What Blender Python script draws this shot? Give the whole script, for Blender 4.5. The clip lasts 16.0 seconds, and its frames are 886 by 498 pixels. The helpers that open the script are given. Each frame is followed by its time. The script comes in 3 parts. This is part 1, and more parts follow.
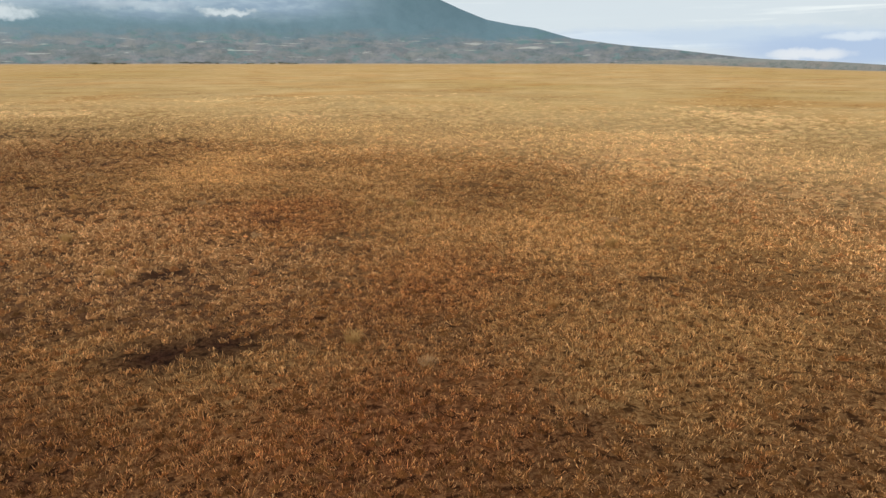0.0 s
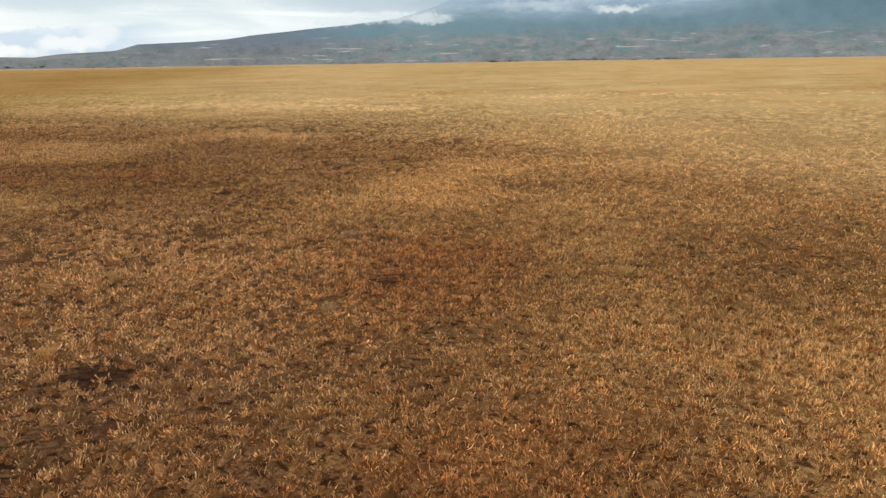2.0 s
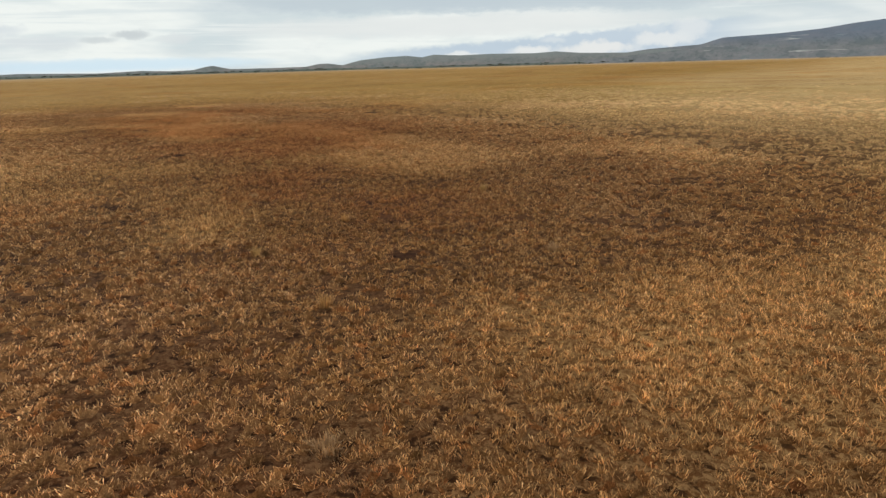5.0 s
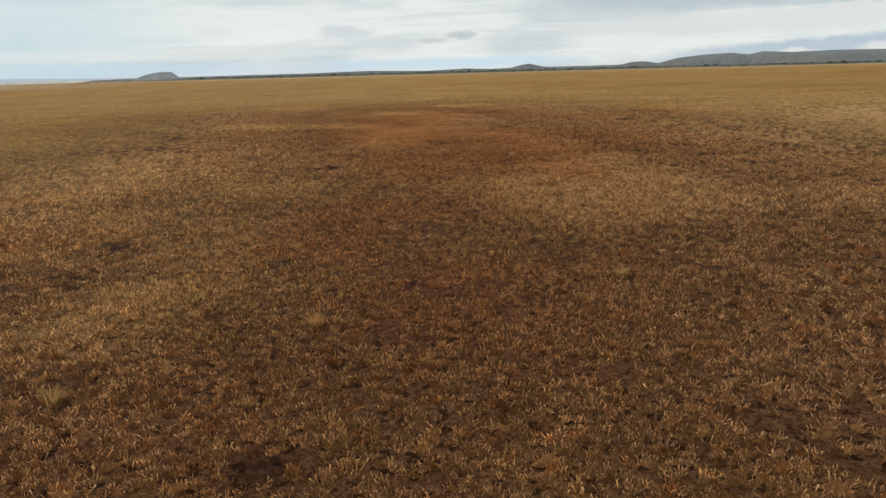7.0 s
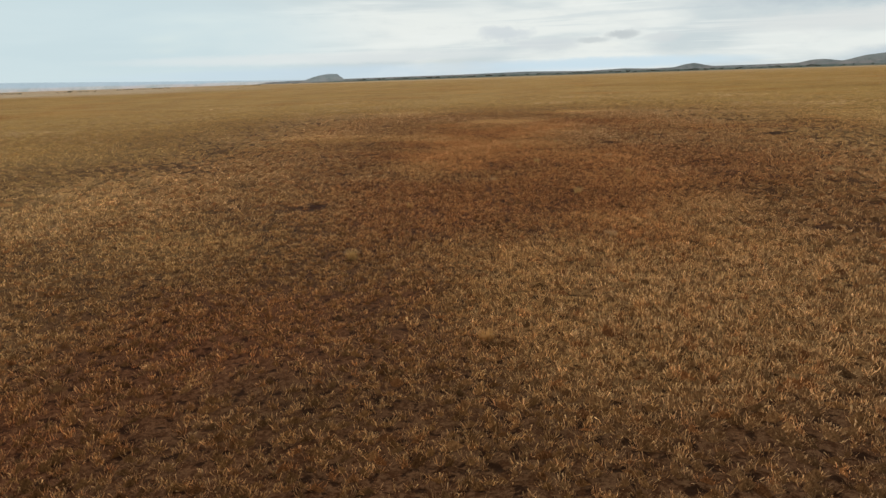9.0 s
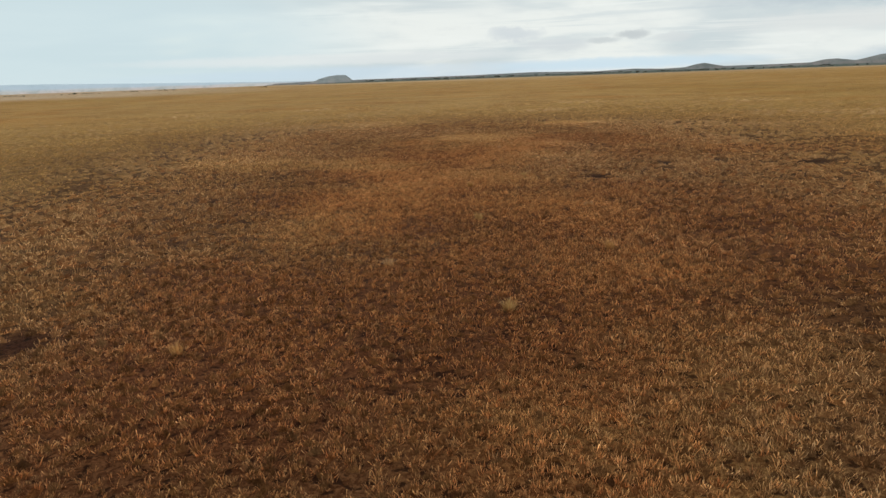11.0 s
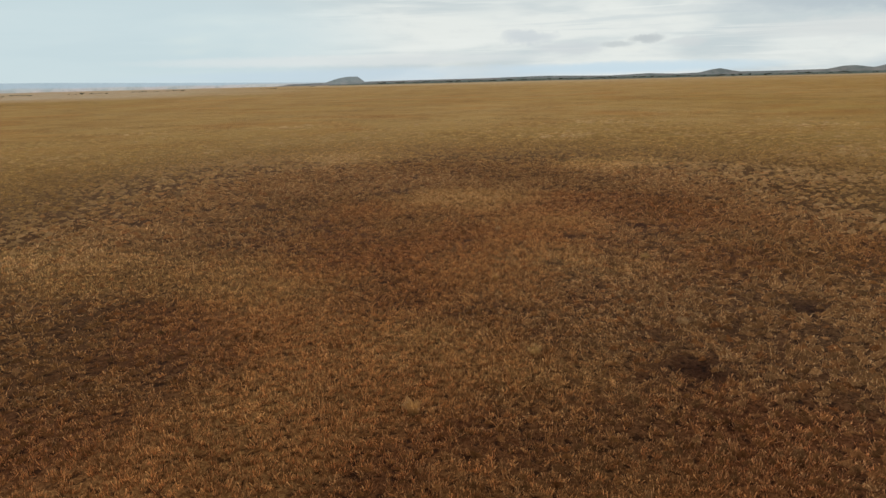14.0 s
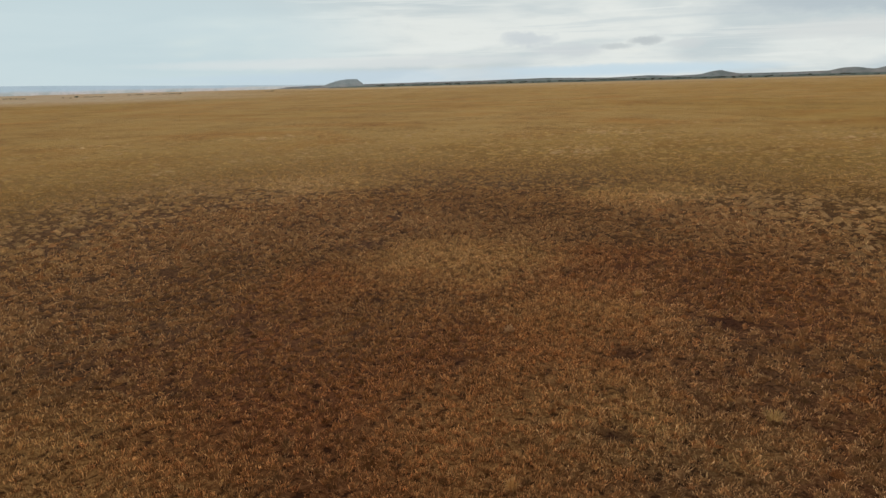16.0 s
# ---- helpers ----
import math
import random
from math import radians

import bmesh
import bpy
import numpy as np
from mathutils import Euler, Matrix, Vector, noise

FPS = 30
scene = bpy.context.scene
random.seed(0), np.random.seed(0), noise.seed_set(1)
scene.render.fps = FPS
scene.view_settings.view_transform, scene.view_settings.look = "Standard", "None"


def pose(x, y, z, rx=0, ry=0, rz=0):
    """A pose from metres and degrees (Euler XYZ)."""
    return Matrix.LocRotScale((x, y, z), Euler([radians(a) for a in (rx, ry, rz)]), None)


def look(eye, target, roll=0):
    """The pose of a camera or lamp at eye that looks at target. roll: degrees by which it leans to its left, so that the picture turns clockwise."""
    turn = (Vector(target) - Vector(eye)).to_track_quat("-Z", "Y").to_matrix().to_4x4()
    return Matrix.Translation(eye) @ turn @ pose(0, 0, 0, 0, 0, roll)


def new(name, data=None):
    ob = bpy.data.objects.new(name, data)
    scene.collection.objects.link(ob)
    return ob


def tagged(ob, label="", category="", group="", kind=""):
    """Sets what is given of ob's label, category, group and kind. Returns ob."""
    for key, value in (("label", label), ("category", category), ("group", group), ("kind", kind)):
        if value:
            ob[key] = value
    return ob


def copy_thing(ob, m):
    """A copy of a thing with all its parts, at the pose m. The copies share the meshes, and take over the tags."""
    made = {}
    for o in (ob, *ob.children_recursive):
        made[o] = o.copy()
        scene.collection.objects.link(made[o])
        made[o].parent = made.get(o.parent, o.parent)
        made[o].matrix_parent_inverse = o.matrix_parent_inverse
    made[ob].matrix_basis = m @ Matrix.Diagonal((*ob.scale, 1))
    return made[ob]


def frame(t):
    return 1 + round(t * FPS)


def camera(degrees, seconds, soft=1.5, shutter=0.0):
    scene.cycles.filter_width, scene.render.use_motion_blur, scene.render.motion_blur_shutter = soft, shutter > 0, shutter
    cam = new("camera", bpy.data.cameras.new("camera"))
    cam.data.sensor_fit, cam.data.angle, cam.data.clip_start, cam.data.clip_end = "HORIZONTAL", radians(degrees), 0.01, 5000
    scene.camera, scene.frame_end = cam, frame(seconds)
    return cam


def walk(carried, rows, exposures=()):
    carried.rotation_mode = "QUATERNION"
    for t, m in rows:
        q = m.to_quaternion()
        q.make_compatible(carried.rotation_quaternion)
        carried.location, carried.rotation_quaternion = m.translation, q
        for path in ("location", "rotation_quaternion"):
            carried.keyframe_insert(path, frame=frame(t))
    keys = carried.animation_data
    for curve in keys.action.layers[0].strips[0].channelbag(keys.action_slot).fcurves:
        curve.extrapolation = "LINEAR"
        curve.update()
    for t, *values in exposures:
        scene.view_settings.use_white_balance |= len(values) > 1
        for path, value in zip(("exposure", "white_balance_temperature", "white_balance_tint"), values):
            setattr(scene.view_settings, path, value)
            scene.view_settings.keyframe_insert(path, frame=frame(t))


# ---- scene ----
# A dry grass plain below a cloud-capped mountain, flown over a few metres above the grass.
cam = camera(63.8, 16.0)
# seconds, x, y, z, heading, pitch, roll
PATH = [
    (0, 0.000, 0.000, 5.799, 0.30, -14.75, -0.00),
    (0.5, 1.272, 2.935, 5.677, 7.25, -14.76, 0.13),
    (1, 2.180, 5.985, 5.560, 14.27, -14.77, 0.25),
    (1.5, 2.786, 9.006, 5.401, 22.06, -14.78, 0.51),
    (2, 3.111, 12.083, 5.272, 29.82, -14.82, 0.84),
    (2.5, 3.141, 15.142, 5.132, 37.67, -14.78, 1.09),
    (3, 2.840, 18.049, 5.033, 45.55, -14.71, 1.18),
    (3.5, 2.122, 20.964, 4.917, 53.20, -14.61, 1.34),
    (3.7, 1.798, 22.124, 4.879, 56.18, -14.60, 1.39),
    (5.8, -5.378, 32.213, 4.855, 82.65, -14.23, 1.51),
    (6, -6.430, 33.030, 4.817, 85.12, -14.18, 1.50),
    (6.5, -9.121, 34.862, 4.767, 91.39, -14.05, 1.51),
    (7, -11.995, 36.386, 4.749, 97.26, -13.95, 1.43),
    (7.5, -15.036, 37.603, 4.720, 102.23, -13.83, 1.34),
    (8, -18.213, 38.527, 4.703, 106.94, -13.70, 1.39),
    (8.2, -19.471, 38.852, 4.692, 108.37, -13.64, 1.45),
    (10.3, -33.577, 39.696, 4.849, 109.86, -13.54, 1.90),
    (10.5, -35.000, 39.516, 4.898, 109.85, -13.56, 1.94),
    (11, -38.547, 39.006, 5.080, 110.24, -13.48, 1.92),
    (11.5, -41.970, 38.391, 5.252, 110.78, -13.39, 1.80),
    (12, -45.204, 37.691, 5.496, 111.30, -13.36, 1.62),
    (12.5, -48.409, 36.891, 5.939, 111.30, -13.32, 1.51),
    (13, -51.620, 36.031, 6.303, 111.27, -13.33, 1.42),
    (13.5, -54.801, 35.131, 6.568, 111.27, -13.32, 1.31),
    (14, -58.001, 34.137, 6.804, 111.25, -13.28, 1.34),
    (14.5, -60.988, 33.170, 6.968, 111.25, -13.19, 1.26),
    (15, -63.952, 32.207, 7.050, 111.27, -13.12, 1.27),
    (15.5, -66.881, 31.241, 7.157, 111.28, -13.08, 1.31),
    (16, -69.732, 30.218, 7.278, 111.21, -13.11, 1.42),
]
walk(cam, [(t, pose(x, y, z, 90 + p, r, w)) for t, x, y, z, w, p, r in PATH],
     exposures=[(0.0, 0.25), (2.0, 0.30), (3.5, 0.21), (6.0, -0.06), (8.0, -0.09), (11.0, -0.04), (13.0, -0.09), (16.0, -0.17)])

# ---------------------------------------------------------------- sky and sun
SUN_BEARING, SUN_HEIGHT = 118.0, 38.0      # degrees to the left of +y, and above the horizon


def ramp(x, lo, hi):
    s = np.clip((x - lo) / (hi - lo), 0, 1)
    return s * s * (3 - 2 * s)


class Graph:
    """Short hand for a node tree."""

    def __init__(self, tree):
        self.tree = tree
        tree.nodes.clear()

    def add(self, kind, inputs=None, **props):
        node = self.tree.nodes.new(kind)
        for key, value in props.items():
            setattr(node, key, value)
        for key, value in (inputs or {}).items():
            self.put(node.inputs[key], value)
        return node

    def put(self, socket, value):
        if isinstance(value, bpy.types.NodeSocket):
            self.tree.links.new(value, socket)
        else:
            socket.default_value = value

    def math(self, op, a, b=None, c=None, clamp=False):
        node = self.add("ShaderNodeMath", operation=op, use_clamp=clamp)
        for k, v in enumerate((a, b, c)):
            if v is not None:
                self.put(node.inputs[k], v)
        return node.outputs[0]

    def mix(self, fac, a, b, blend="MIX"):
        node = self.add("ShaderNodeMix", data_type="RGBA", blend_type=blend, clamp_factor=True)
        self.put(node.inputs[0], fac)
        for socket, v in ((node.inputs[6], a), (node.inputs[7], b)):
            self.put(socket, v if isinstance(v, bpy.types.NodeSocket) else (*v[:3], 1.0))
        return node.outputs[2]

    def noise(self, vector, scale, detail=4.0, rough=0.55, warp=0.0):
        return self.add("ShaderNodeTexNoise", {"Vector": vector, "Scale": scale, "Detail": detail, "Roughness": rough, "Distortion": warp}).outputs[0]

    def span(self, value, lo, hi, a=0.0, b=1.0):
        node = self.add("ShaderNodeMapRange", {"Value": value, "From Min": lo, "From Max": hi, "To Min": a, "To Max": b}, interpolation_type="SMOOTHSTEP")
        return node.outputs[0]

    def vector(self, x, y, z):
        return self.add("ShaderNodeCombineXYZ", {"X": x, "Y": y, "Z": z}).outputs[0]

    def split(self, v):
        return self.add("ShaderNodeSeparateXYZ", {"Vector": v}).outputs


world = bpy.data.worlds.new("sky")
scene.world = world
world.use_nodes = True
g = Graph(world.node_tree)
sky = g.add("ShaderNodeTexSky", sky_type="NISHITA", sun_disc=False, sun_elevation=radians(SUN_HEIGHT), sun_rotation=radians(-SUN_BEARING))
way = g.add("ShaderNodeTexCoord").outputs["Generated"]
wx, wy, wz = g.split(way)
bearing = g.math("MULTIPLY", g.math("ARCTAN2", g.math("MULTIPLY", wx, -1.0), wy), 57.2958)
height = g.math("MULTIPLY", g.math("ARCSINE", wz), 57.2958)
# cloud decks drawn out along the horizon
flat = g.vector(g.math("MULTIPLY", bearing, 0.085), g.math("MULTIPLY", height, 0.40), 0.0)
fine = g.vector(g.math("MULTIPLY", bearing, 0.32), g.math("MULTIPLY", height, 0.9), 3.7)
deck = g.noise(flat, 1.0, 4.0, 0.5, 0.35)
puff = g.noise(fine, 1.6, 6.0, 0.6, 0.3)
wob_x = g.math("MULTIPLY", g.math("SUBTRACT", puff, 0.5), 4.0)
wob_y = g.math("MULTIPLY", g.math("SUBTRACT", g.noise(fine, 2.3, 6.0, 0.62), 0.5), 1.5)


heap = g.vector(bearing, g.math("MULTIPLY", height, 1.25), 9.1)
heap_x = g.math("MULTIPLY", g.math("SUBTRACT", g.noise(heap, 0.75, 6.0, 0.6), 0.5), 3.2)
heap_y = g.math("MULTIPLY", g.math("SUBTRACT", g.noise(heap, 0.95, 6.0, 0.6, 0.2), 0.5), 1.9)


def spot(b, h, rb, rh, wob=1.0, sharp=1.0):
    """A soft cloud or gap round a bearing and a height, in degrees, with a ragged outline."""
    ox, oy = (heap_x, heap_y) if wob > 0.85 else (wob_x, wob_y)      # heaped clouds have knobbly outlines
    u = g.math("DIVIDE", g.math("SUBTRACT", g.math("ADD", bearing, g.math("MULTIPLY", ox, wob * min(1.0, rb / 3))), b), rb)
    v = g.math("DIVIDE", g.math("SUBTRACT", g.math("ADD", height, g.math("MULTIPLY", oy, wob * min(1.0, rh / 0.8))), h), rh)
    d = g.math("ADD", g.math("MULTIPLY", u, u), g.math("MULTIPLY", v, v))
    return g.span(d, 1.0 + 0.9 / sharp, max(0.0, 1.0 - 0.9 * sharp), 0.0, 1.0)


WHITE, GREY = (8.6, 9.0, 8.7), (6.3, 7.1, 7.3)
col = g.mix(g.span(deck, 0.36, 0.62), GREY, WHITE)
col = g.mix(g.span(bearing, 62.0, 15.0, 0.0, 0.85), col, (5.3, 6.0, 6.5))
col = g.mix(g.math("MULTIPLY", g.span(puff, 0.52, 0.72), 0.22), col, (6.9, 7.3, 7.4))
streak = g.noise(g.vector(g.math("MULTIPLY", bearing, 0.05), g.math("MULTIPLY", height, 1.0), 6.2), 1.0, 5.0, 0.6, 0.5)
col = g.mix(g.span(streak, 0.54, 0.68, 0.0, 0.5), col, (6.2, 7.0, 7.3))
col = g.mix(g.span(streak, 0.46, 0.34, 0.0, 0.6), col, (8.9, 9.3, 9.0))
for b, h, rb, rh, wob, tint, share in (
        (136, 3.0, 17, 5.0, 0.6, (6.3, 7.7, 8.1), 0.9),     # pale blue veil
        (112, 0.6, 20, 0.5, 0.35, (6.0, 7.4, 8.5), 0.65),    # clear strip over the horizon
        (96, 0.7, 9, 0.4, 0.5, (6.2, 7.8, 8.8), 0.75),
        (118, 1.7, 14, 0.4, 0.5, (8.3, 8.6, 8.5), 0.6),
        (76, 5.2, 12, 0.9, 0.8, (5.0, 5.8, 6.3), 0.8),       # grey underside of the deck
        (60, 4.6, 14, 0.9, 0.8, (5.2, 6.0, 6.5), 0.7),
        (72, 3.0, 16, 0.8, 0.7, (7.7, 8.0, 7.9), 0.85),
        (70, 4.7, 20, 0.7, 0.8, (5.3, 6.1, 6.6), 0.75),
        (36, 4.7, 8, 0.9, 0.6, (4.7, 5.6, 6.3), 0.8),
        (-19, 1.75, 13, 0.75, 0.5, (4.7, 5.7, 6.9), 0.8),      # blue band beyond the mountain's foot
        (-29, 0.8, 8, 1.0, 0.5, (3.6, 4.7, 6.5), 0.85),
        (-26.0, 0.5, 2.4, 0.36, 0.9, (7.2, 7.4, 7.5), 0.75),
        (-28.8, 1.65, 1.8, 0.26, 0.9, (6.6, 7.2, 7.6), 0.7),
        (-14, 3.6, 12, 1.3, 0.6, (5.8, 6.5, 6.9), 0.75),
        (95.8, 2.72, 1.15, 0.3, 0.9, (5.4, 5.9, 6.1), 0.8),  # small dark scraps
        (98.0, 2.42, 1.1, 0.2, 0.9, (6.0, 6.5, 6.6), 0.75),
        (104.6, 3.1, 1.9, 0.5, 1.0, (6.3, 6.9, 7.3), 0.7),
        (101.5, 2.2, 2.6, 0.4, 1.2, (7.0, 7.4, 7.6), 0.6),
        (92.8, 2.4, 1.2, 0.32, 1.2, (7.0, 7.4, 7.5), 0.6)):
    col = g.mix(g.math("MULTIPLY", spot(b, h, rb, rh, wob), share), col, tint)
# a blue gap over the hills, rising towards the mountain, with heaped clouds before it
edge = g.math("ADD", g.math("MULTIPLY_ADD", bearing, 0.066, -6.3), g.math("ADD", height, g.math("MULTIPLY", heap_y, 0.55)))
gap = g.math("MULTIPLY", g.span(edge, 0.22, -0.22), g.math("MULTIPLY", g.span(bearing, 83.0, 74.0), g.span(bearing, 48.0, 55.0)))
col = g.mix(g.math("MULTIPLY", gap, 0.85), col, (4.9, 5.9, 6.9))
for b, h, rb, rh, tint, share in ((71.6, 0.72, 1.7, 0.24, (8.2, 8.4, 8.2), 0.85), (66.2, 0.95, 1.6, 0.32, (8.3, 8.4, 8.2), 0.85), (64.6, 1.7, 0.9, 0.22, (7.2, 7.7, 7.9), 0.6), (61.3, 0.95, 2.7, 0.5, (8.1, 8.2, 8.0), 0.9),
                                  (56.6, 1.5, 2.0, 0.5, (8.0, 8.2, 8.1), 0.8), (54.6, 2.2, 1.2, 0.7, (7.8, 8.1, 8.1), 0.7), (57.6, 2.3, 1.5, 0.25, (6.6, 7.3, 7.7), 0.6)):
    col = g.mix(g.math("MULTIPLY", spot(b, h, rb, rh, 1.2), share), col, tint)
cover = g.span(g.noise(flat, 0.7, 3.0), 0.2, 0.45, 0.86, 1.0)
col = g.mix(cover, sky.outputs[0], col)
back = g.add("ShaderNodeBackground", {"Color": col, "Strength": 0.1})
g.add("ShaderNodeOutputWorld", {"Surface": back.outputs[0]})

lamp = bpy.data.lights.new("sun", "SUN")
lamp.energy, lamp.angle, lamp.color = 2.3, radians(10), (1.0, 0.95, 0.87)
sun = new("sun", lamp)
sb, sh = radians(SUN_BEARING), radians(SUN_HEIGHT)
sun.matrix_world = look((-math.sin(sb) * math.cos(sh) * 300, math.cos(sb) * math.cos(sh) * 300, math.sin(sh) * 300), (0, 0, 0))


# ---------------------------------------------------------------- materials
def material(name):
    m = bpy.data.materials.new(name)
    m.use_nodes = True
    return m, Graph(m.node_tree)


def finish(gr, colour, rough=0.9, bump=None, strength=0.3, distance=0.02, spec=0.15):
    ins = {"Base Color": colour, "Roughness": rough, "Specular IOR Level": spec}
    if bump is not None:
        ins["Normal"] = gr.add("ShaderNodeBump", {"Height": bump, "Strength": strength, "Distance": distance}).outputs[0]
    bsdf = gr.add("ShaderNodeBsdfPrincipled", ins)
    gr.add("ShaderNodeOutputMaterial", {"Surface": bsdf.outputs[0]})


def ground_material():
    m, gr = material("dry_soil_and_turf")
    att = gr.add("ShaderNodeAttribute", attribute_name="tone")
    tone, matted = att.outputs["Color"], att.outputs["Alpha"]
    where = gr.add("ShaderNodeNewGeometry").outputs["Position"]
    stems = gr.noise(where, 26.0, 4.0, 0.7, 0.8)
    crumbs = gr.noise(where, 8.5, 5.0, 0.68, 0.5)
    tufts = gr.noise(where, 4.6, 4.0, 0.6, 0.4)
    broad = gr.noise(where, 0.045, 5.0, 0.6)
    wide = gr.noise(where, 0.008, 4.0, 0.55)
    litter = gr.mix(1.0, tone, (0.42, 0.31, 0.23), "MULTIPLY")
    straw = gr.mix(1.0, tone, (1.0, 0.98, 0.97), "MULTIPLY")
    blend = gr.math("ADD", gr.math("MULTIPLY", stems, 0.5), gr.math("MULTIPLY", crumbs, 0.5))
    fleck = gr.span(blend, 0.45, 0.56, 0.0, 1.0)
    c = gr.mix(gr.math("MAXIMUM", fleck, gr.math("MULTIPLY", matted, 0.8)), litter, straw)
    # gaps between tufts: bare soil and the shade in it, both as colour
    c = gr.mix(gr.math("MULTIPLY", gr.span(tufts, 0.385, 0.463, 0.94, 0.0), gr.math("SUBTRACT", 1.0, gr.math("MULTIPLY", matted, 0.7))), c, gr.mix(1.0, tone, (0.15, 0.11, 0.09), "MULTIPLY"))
    zone = gr.math("MULTIPLY", gr.span(gr.noise(where, 0.05, 3.0, 0.6, 0.5), 0.44, 0.60), gr.math("MULTIPLY", matted, 0.8))
    clods = gr.noise(where, 1.5, 3.0, 0.6, 0.5)
    # shaded sides of lumps further out, painted as dark hollows
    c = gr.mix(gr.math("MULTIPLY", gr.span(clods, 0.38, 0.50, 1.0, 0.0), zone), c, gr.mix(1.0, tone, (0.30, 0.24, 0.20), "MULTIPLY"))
    drift = gr.noise(where, 0.17, 4.0, 0.62, 0.6)
    c = gr.mix(gr.math("MULTIPLY", gr.span(drift, 0.50, 0.66, 0.0, 0.55), matted), c, gr.mix(1.0, c, (0.74, 0.66, 0.55), "MULTIPLY"))
    c = gr.mix(gr.math("MULTIPLY", gr.span(drift, 0.46, 0.34, 0.0, 0.4), matted), c, gr.mix(1.0, c, (1.16, 1.16, 1.14), "MULTIPLY"))
    c = gr.mix(gr.span(broad, 0.44, 0.62, 0.0, 0.55), c, gr.mix(1.0, c, (0.80, 0.70, 0.56), "MULTIPLY"))
    c = gr.mix(gr.span(wide, 0.46, 0.62, 0.0, 0.6), c, gr.mix(1.0, c, (0.84, 0.84, 0.66), "MULTIPLY"))
    russet = gr.noise(where, 0.03, 5.0, 0.62, 0.6)
    c = gr.mix(gr.math("MULTIPLY", gr.span(russet, 0.48, 0.64, 0.0, 0.6), matted), c, gr.mix(1.0, c, (1.0, 0.80, 0.60), "MULTIPLY"))
    high = gr.math("ADD", gr.math("ADD", gr.math("MULTIPLY", tufts, 1.2), gr.math("MULTIPLY", clods, 0.8)), gr.math("ADD", gr.math("MULTIPLY", crumbs, 0.9), gr.math("MULTIPLY", stems, 0.35)))
    finish(gr, c, 0.95, high, 0.9, 0.11, 0.03)
    return m


def grass_material(name, lift):
    m, gr = material(name)
    tone = gr.add("ShaderNodeAttribute", attribute_name="tone").outputs["Color"]
    geo = gr.add("ShaderNodeNewGeometry")
    c = gr.mix(1.0, tone, gr.mix(geo.outputs["Random Per Island"], (0.7 * lift, 0.67 * lift, 0.64 * lift), (1.2 * lift, 1.2 * lift, 1.2 * lift)), "MULTIPLY")
    # a dry blade sends back some light and lets nearly as much through
    bsdf = gr.add("ShaderNodeBsdfPrincipled", {"Base Color": c, "Roughness": 0.75, "Specular IOR Level": 0.1})
    thin = gr.add("ShaderNodeBsdfTranslucent", {"Color": gr.mix(1.0, c, (0.8, 0.78, 0.74), "MULTIPLY")})
    both = gr.add("ShaderNodeAddShader", {0: bsdf.outputs[0], 1: thin.outputs[0]})
    gr.add("ShaderNodeOutputMaterial", {"Surface": both.outputs[0]})
    return m


def cushion_material():
    """Matted dead grass: flattened strands, darker in the hollows of the mat."""
    m, gr = material("matted_dry_grass")
    tone = gr.add("ShaderNodeAttribute", attribute_name="tone").outputs["Color"]
    where = gr.add("ShaderNodeNewGeometry").outputs["Position"]
    strands = gr.noise(where, 42.0, 3.0, 0.65, 1.2)
    mat = gr.noise(where, 14.0, 4.0, 0.65, 0.8)
    c = gr.mix(gr.span(strands, 0.36, 0.62), gr.mix(1.0, tone, (0.50, 0.42, 0.36), "MULTIPLY"), gr.mix(1.0, tone, (1.12, 1.11, 1.08), "MULTIPLY"))
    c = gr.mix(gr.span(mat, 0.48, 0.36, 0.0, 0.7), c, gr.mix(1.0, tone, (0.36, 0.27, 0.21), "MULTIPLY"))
    finish(gr, c, 0.95, gr.math("ADD", strands, gr.math("MULTIPLY", mat, 1.5)), 1.0, 0.05, 0.03)
    return m


def slope_material(name, low, high, z0, z1, fields=0.0, grain=1.0, patches=0.0):
    """Far slopes: scrub, clearings and bare ground in the low colour, turning to the high colour above. The sheets
    carry bearing and height in degrees.
    """
    m, gr = material(name)
    z = gr.split(gr.add("ShaderNodeNewGeometry").outputs["Position"])[2]
    u, v, _ = gr.split(gr.add("ShaderNodeTexCoord").outputs["UV"])

    def at(a, b, c):
        return gr.vector(gr.math("MULTIPLY", u, a * grain), gr.math("MULTIPLY", v, b * grain), c)

    mottle = gr.noise(at(1.3, 2.3, 0.3), 1.0, 6.0, 0.68, 0.3)
    speck = gr.noise(at(4.5, 7.0, 2.3), 1.0, 5.0, 0.7)
    large = gr.noise(at(0.3, 1.0, 5.1), 1.0, 4.0, 0.6, 0.3)
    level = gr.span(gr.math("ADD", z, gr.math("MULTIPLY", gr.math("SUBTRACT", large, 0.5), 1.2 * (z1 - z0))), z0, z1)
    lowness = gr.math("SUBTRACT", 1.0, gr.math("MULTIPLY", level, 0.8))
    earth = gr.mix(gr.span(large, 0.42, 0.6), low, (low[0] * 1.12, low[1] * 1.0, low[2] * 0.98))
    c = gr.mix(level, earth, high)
    if patches:
        # bare lilac-grey and beige ground, woods of dull green between, and a purplish shoulder
        stand_a, stand_b = gr.noise(at(0.55, 2.0, 11.0), 1.0, 5.0, 0.62, 0.5), gr.noise(at(0.8, 2.6, 14.0), 1.0, 5.0, 0.62, 0.4)
        below = gr.span(gr.math("ADD", v, gr.math("MULTIPLY", gr.math("SUBTRACT", large, 0.5), 2.0)), 2.6, 1.2)
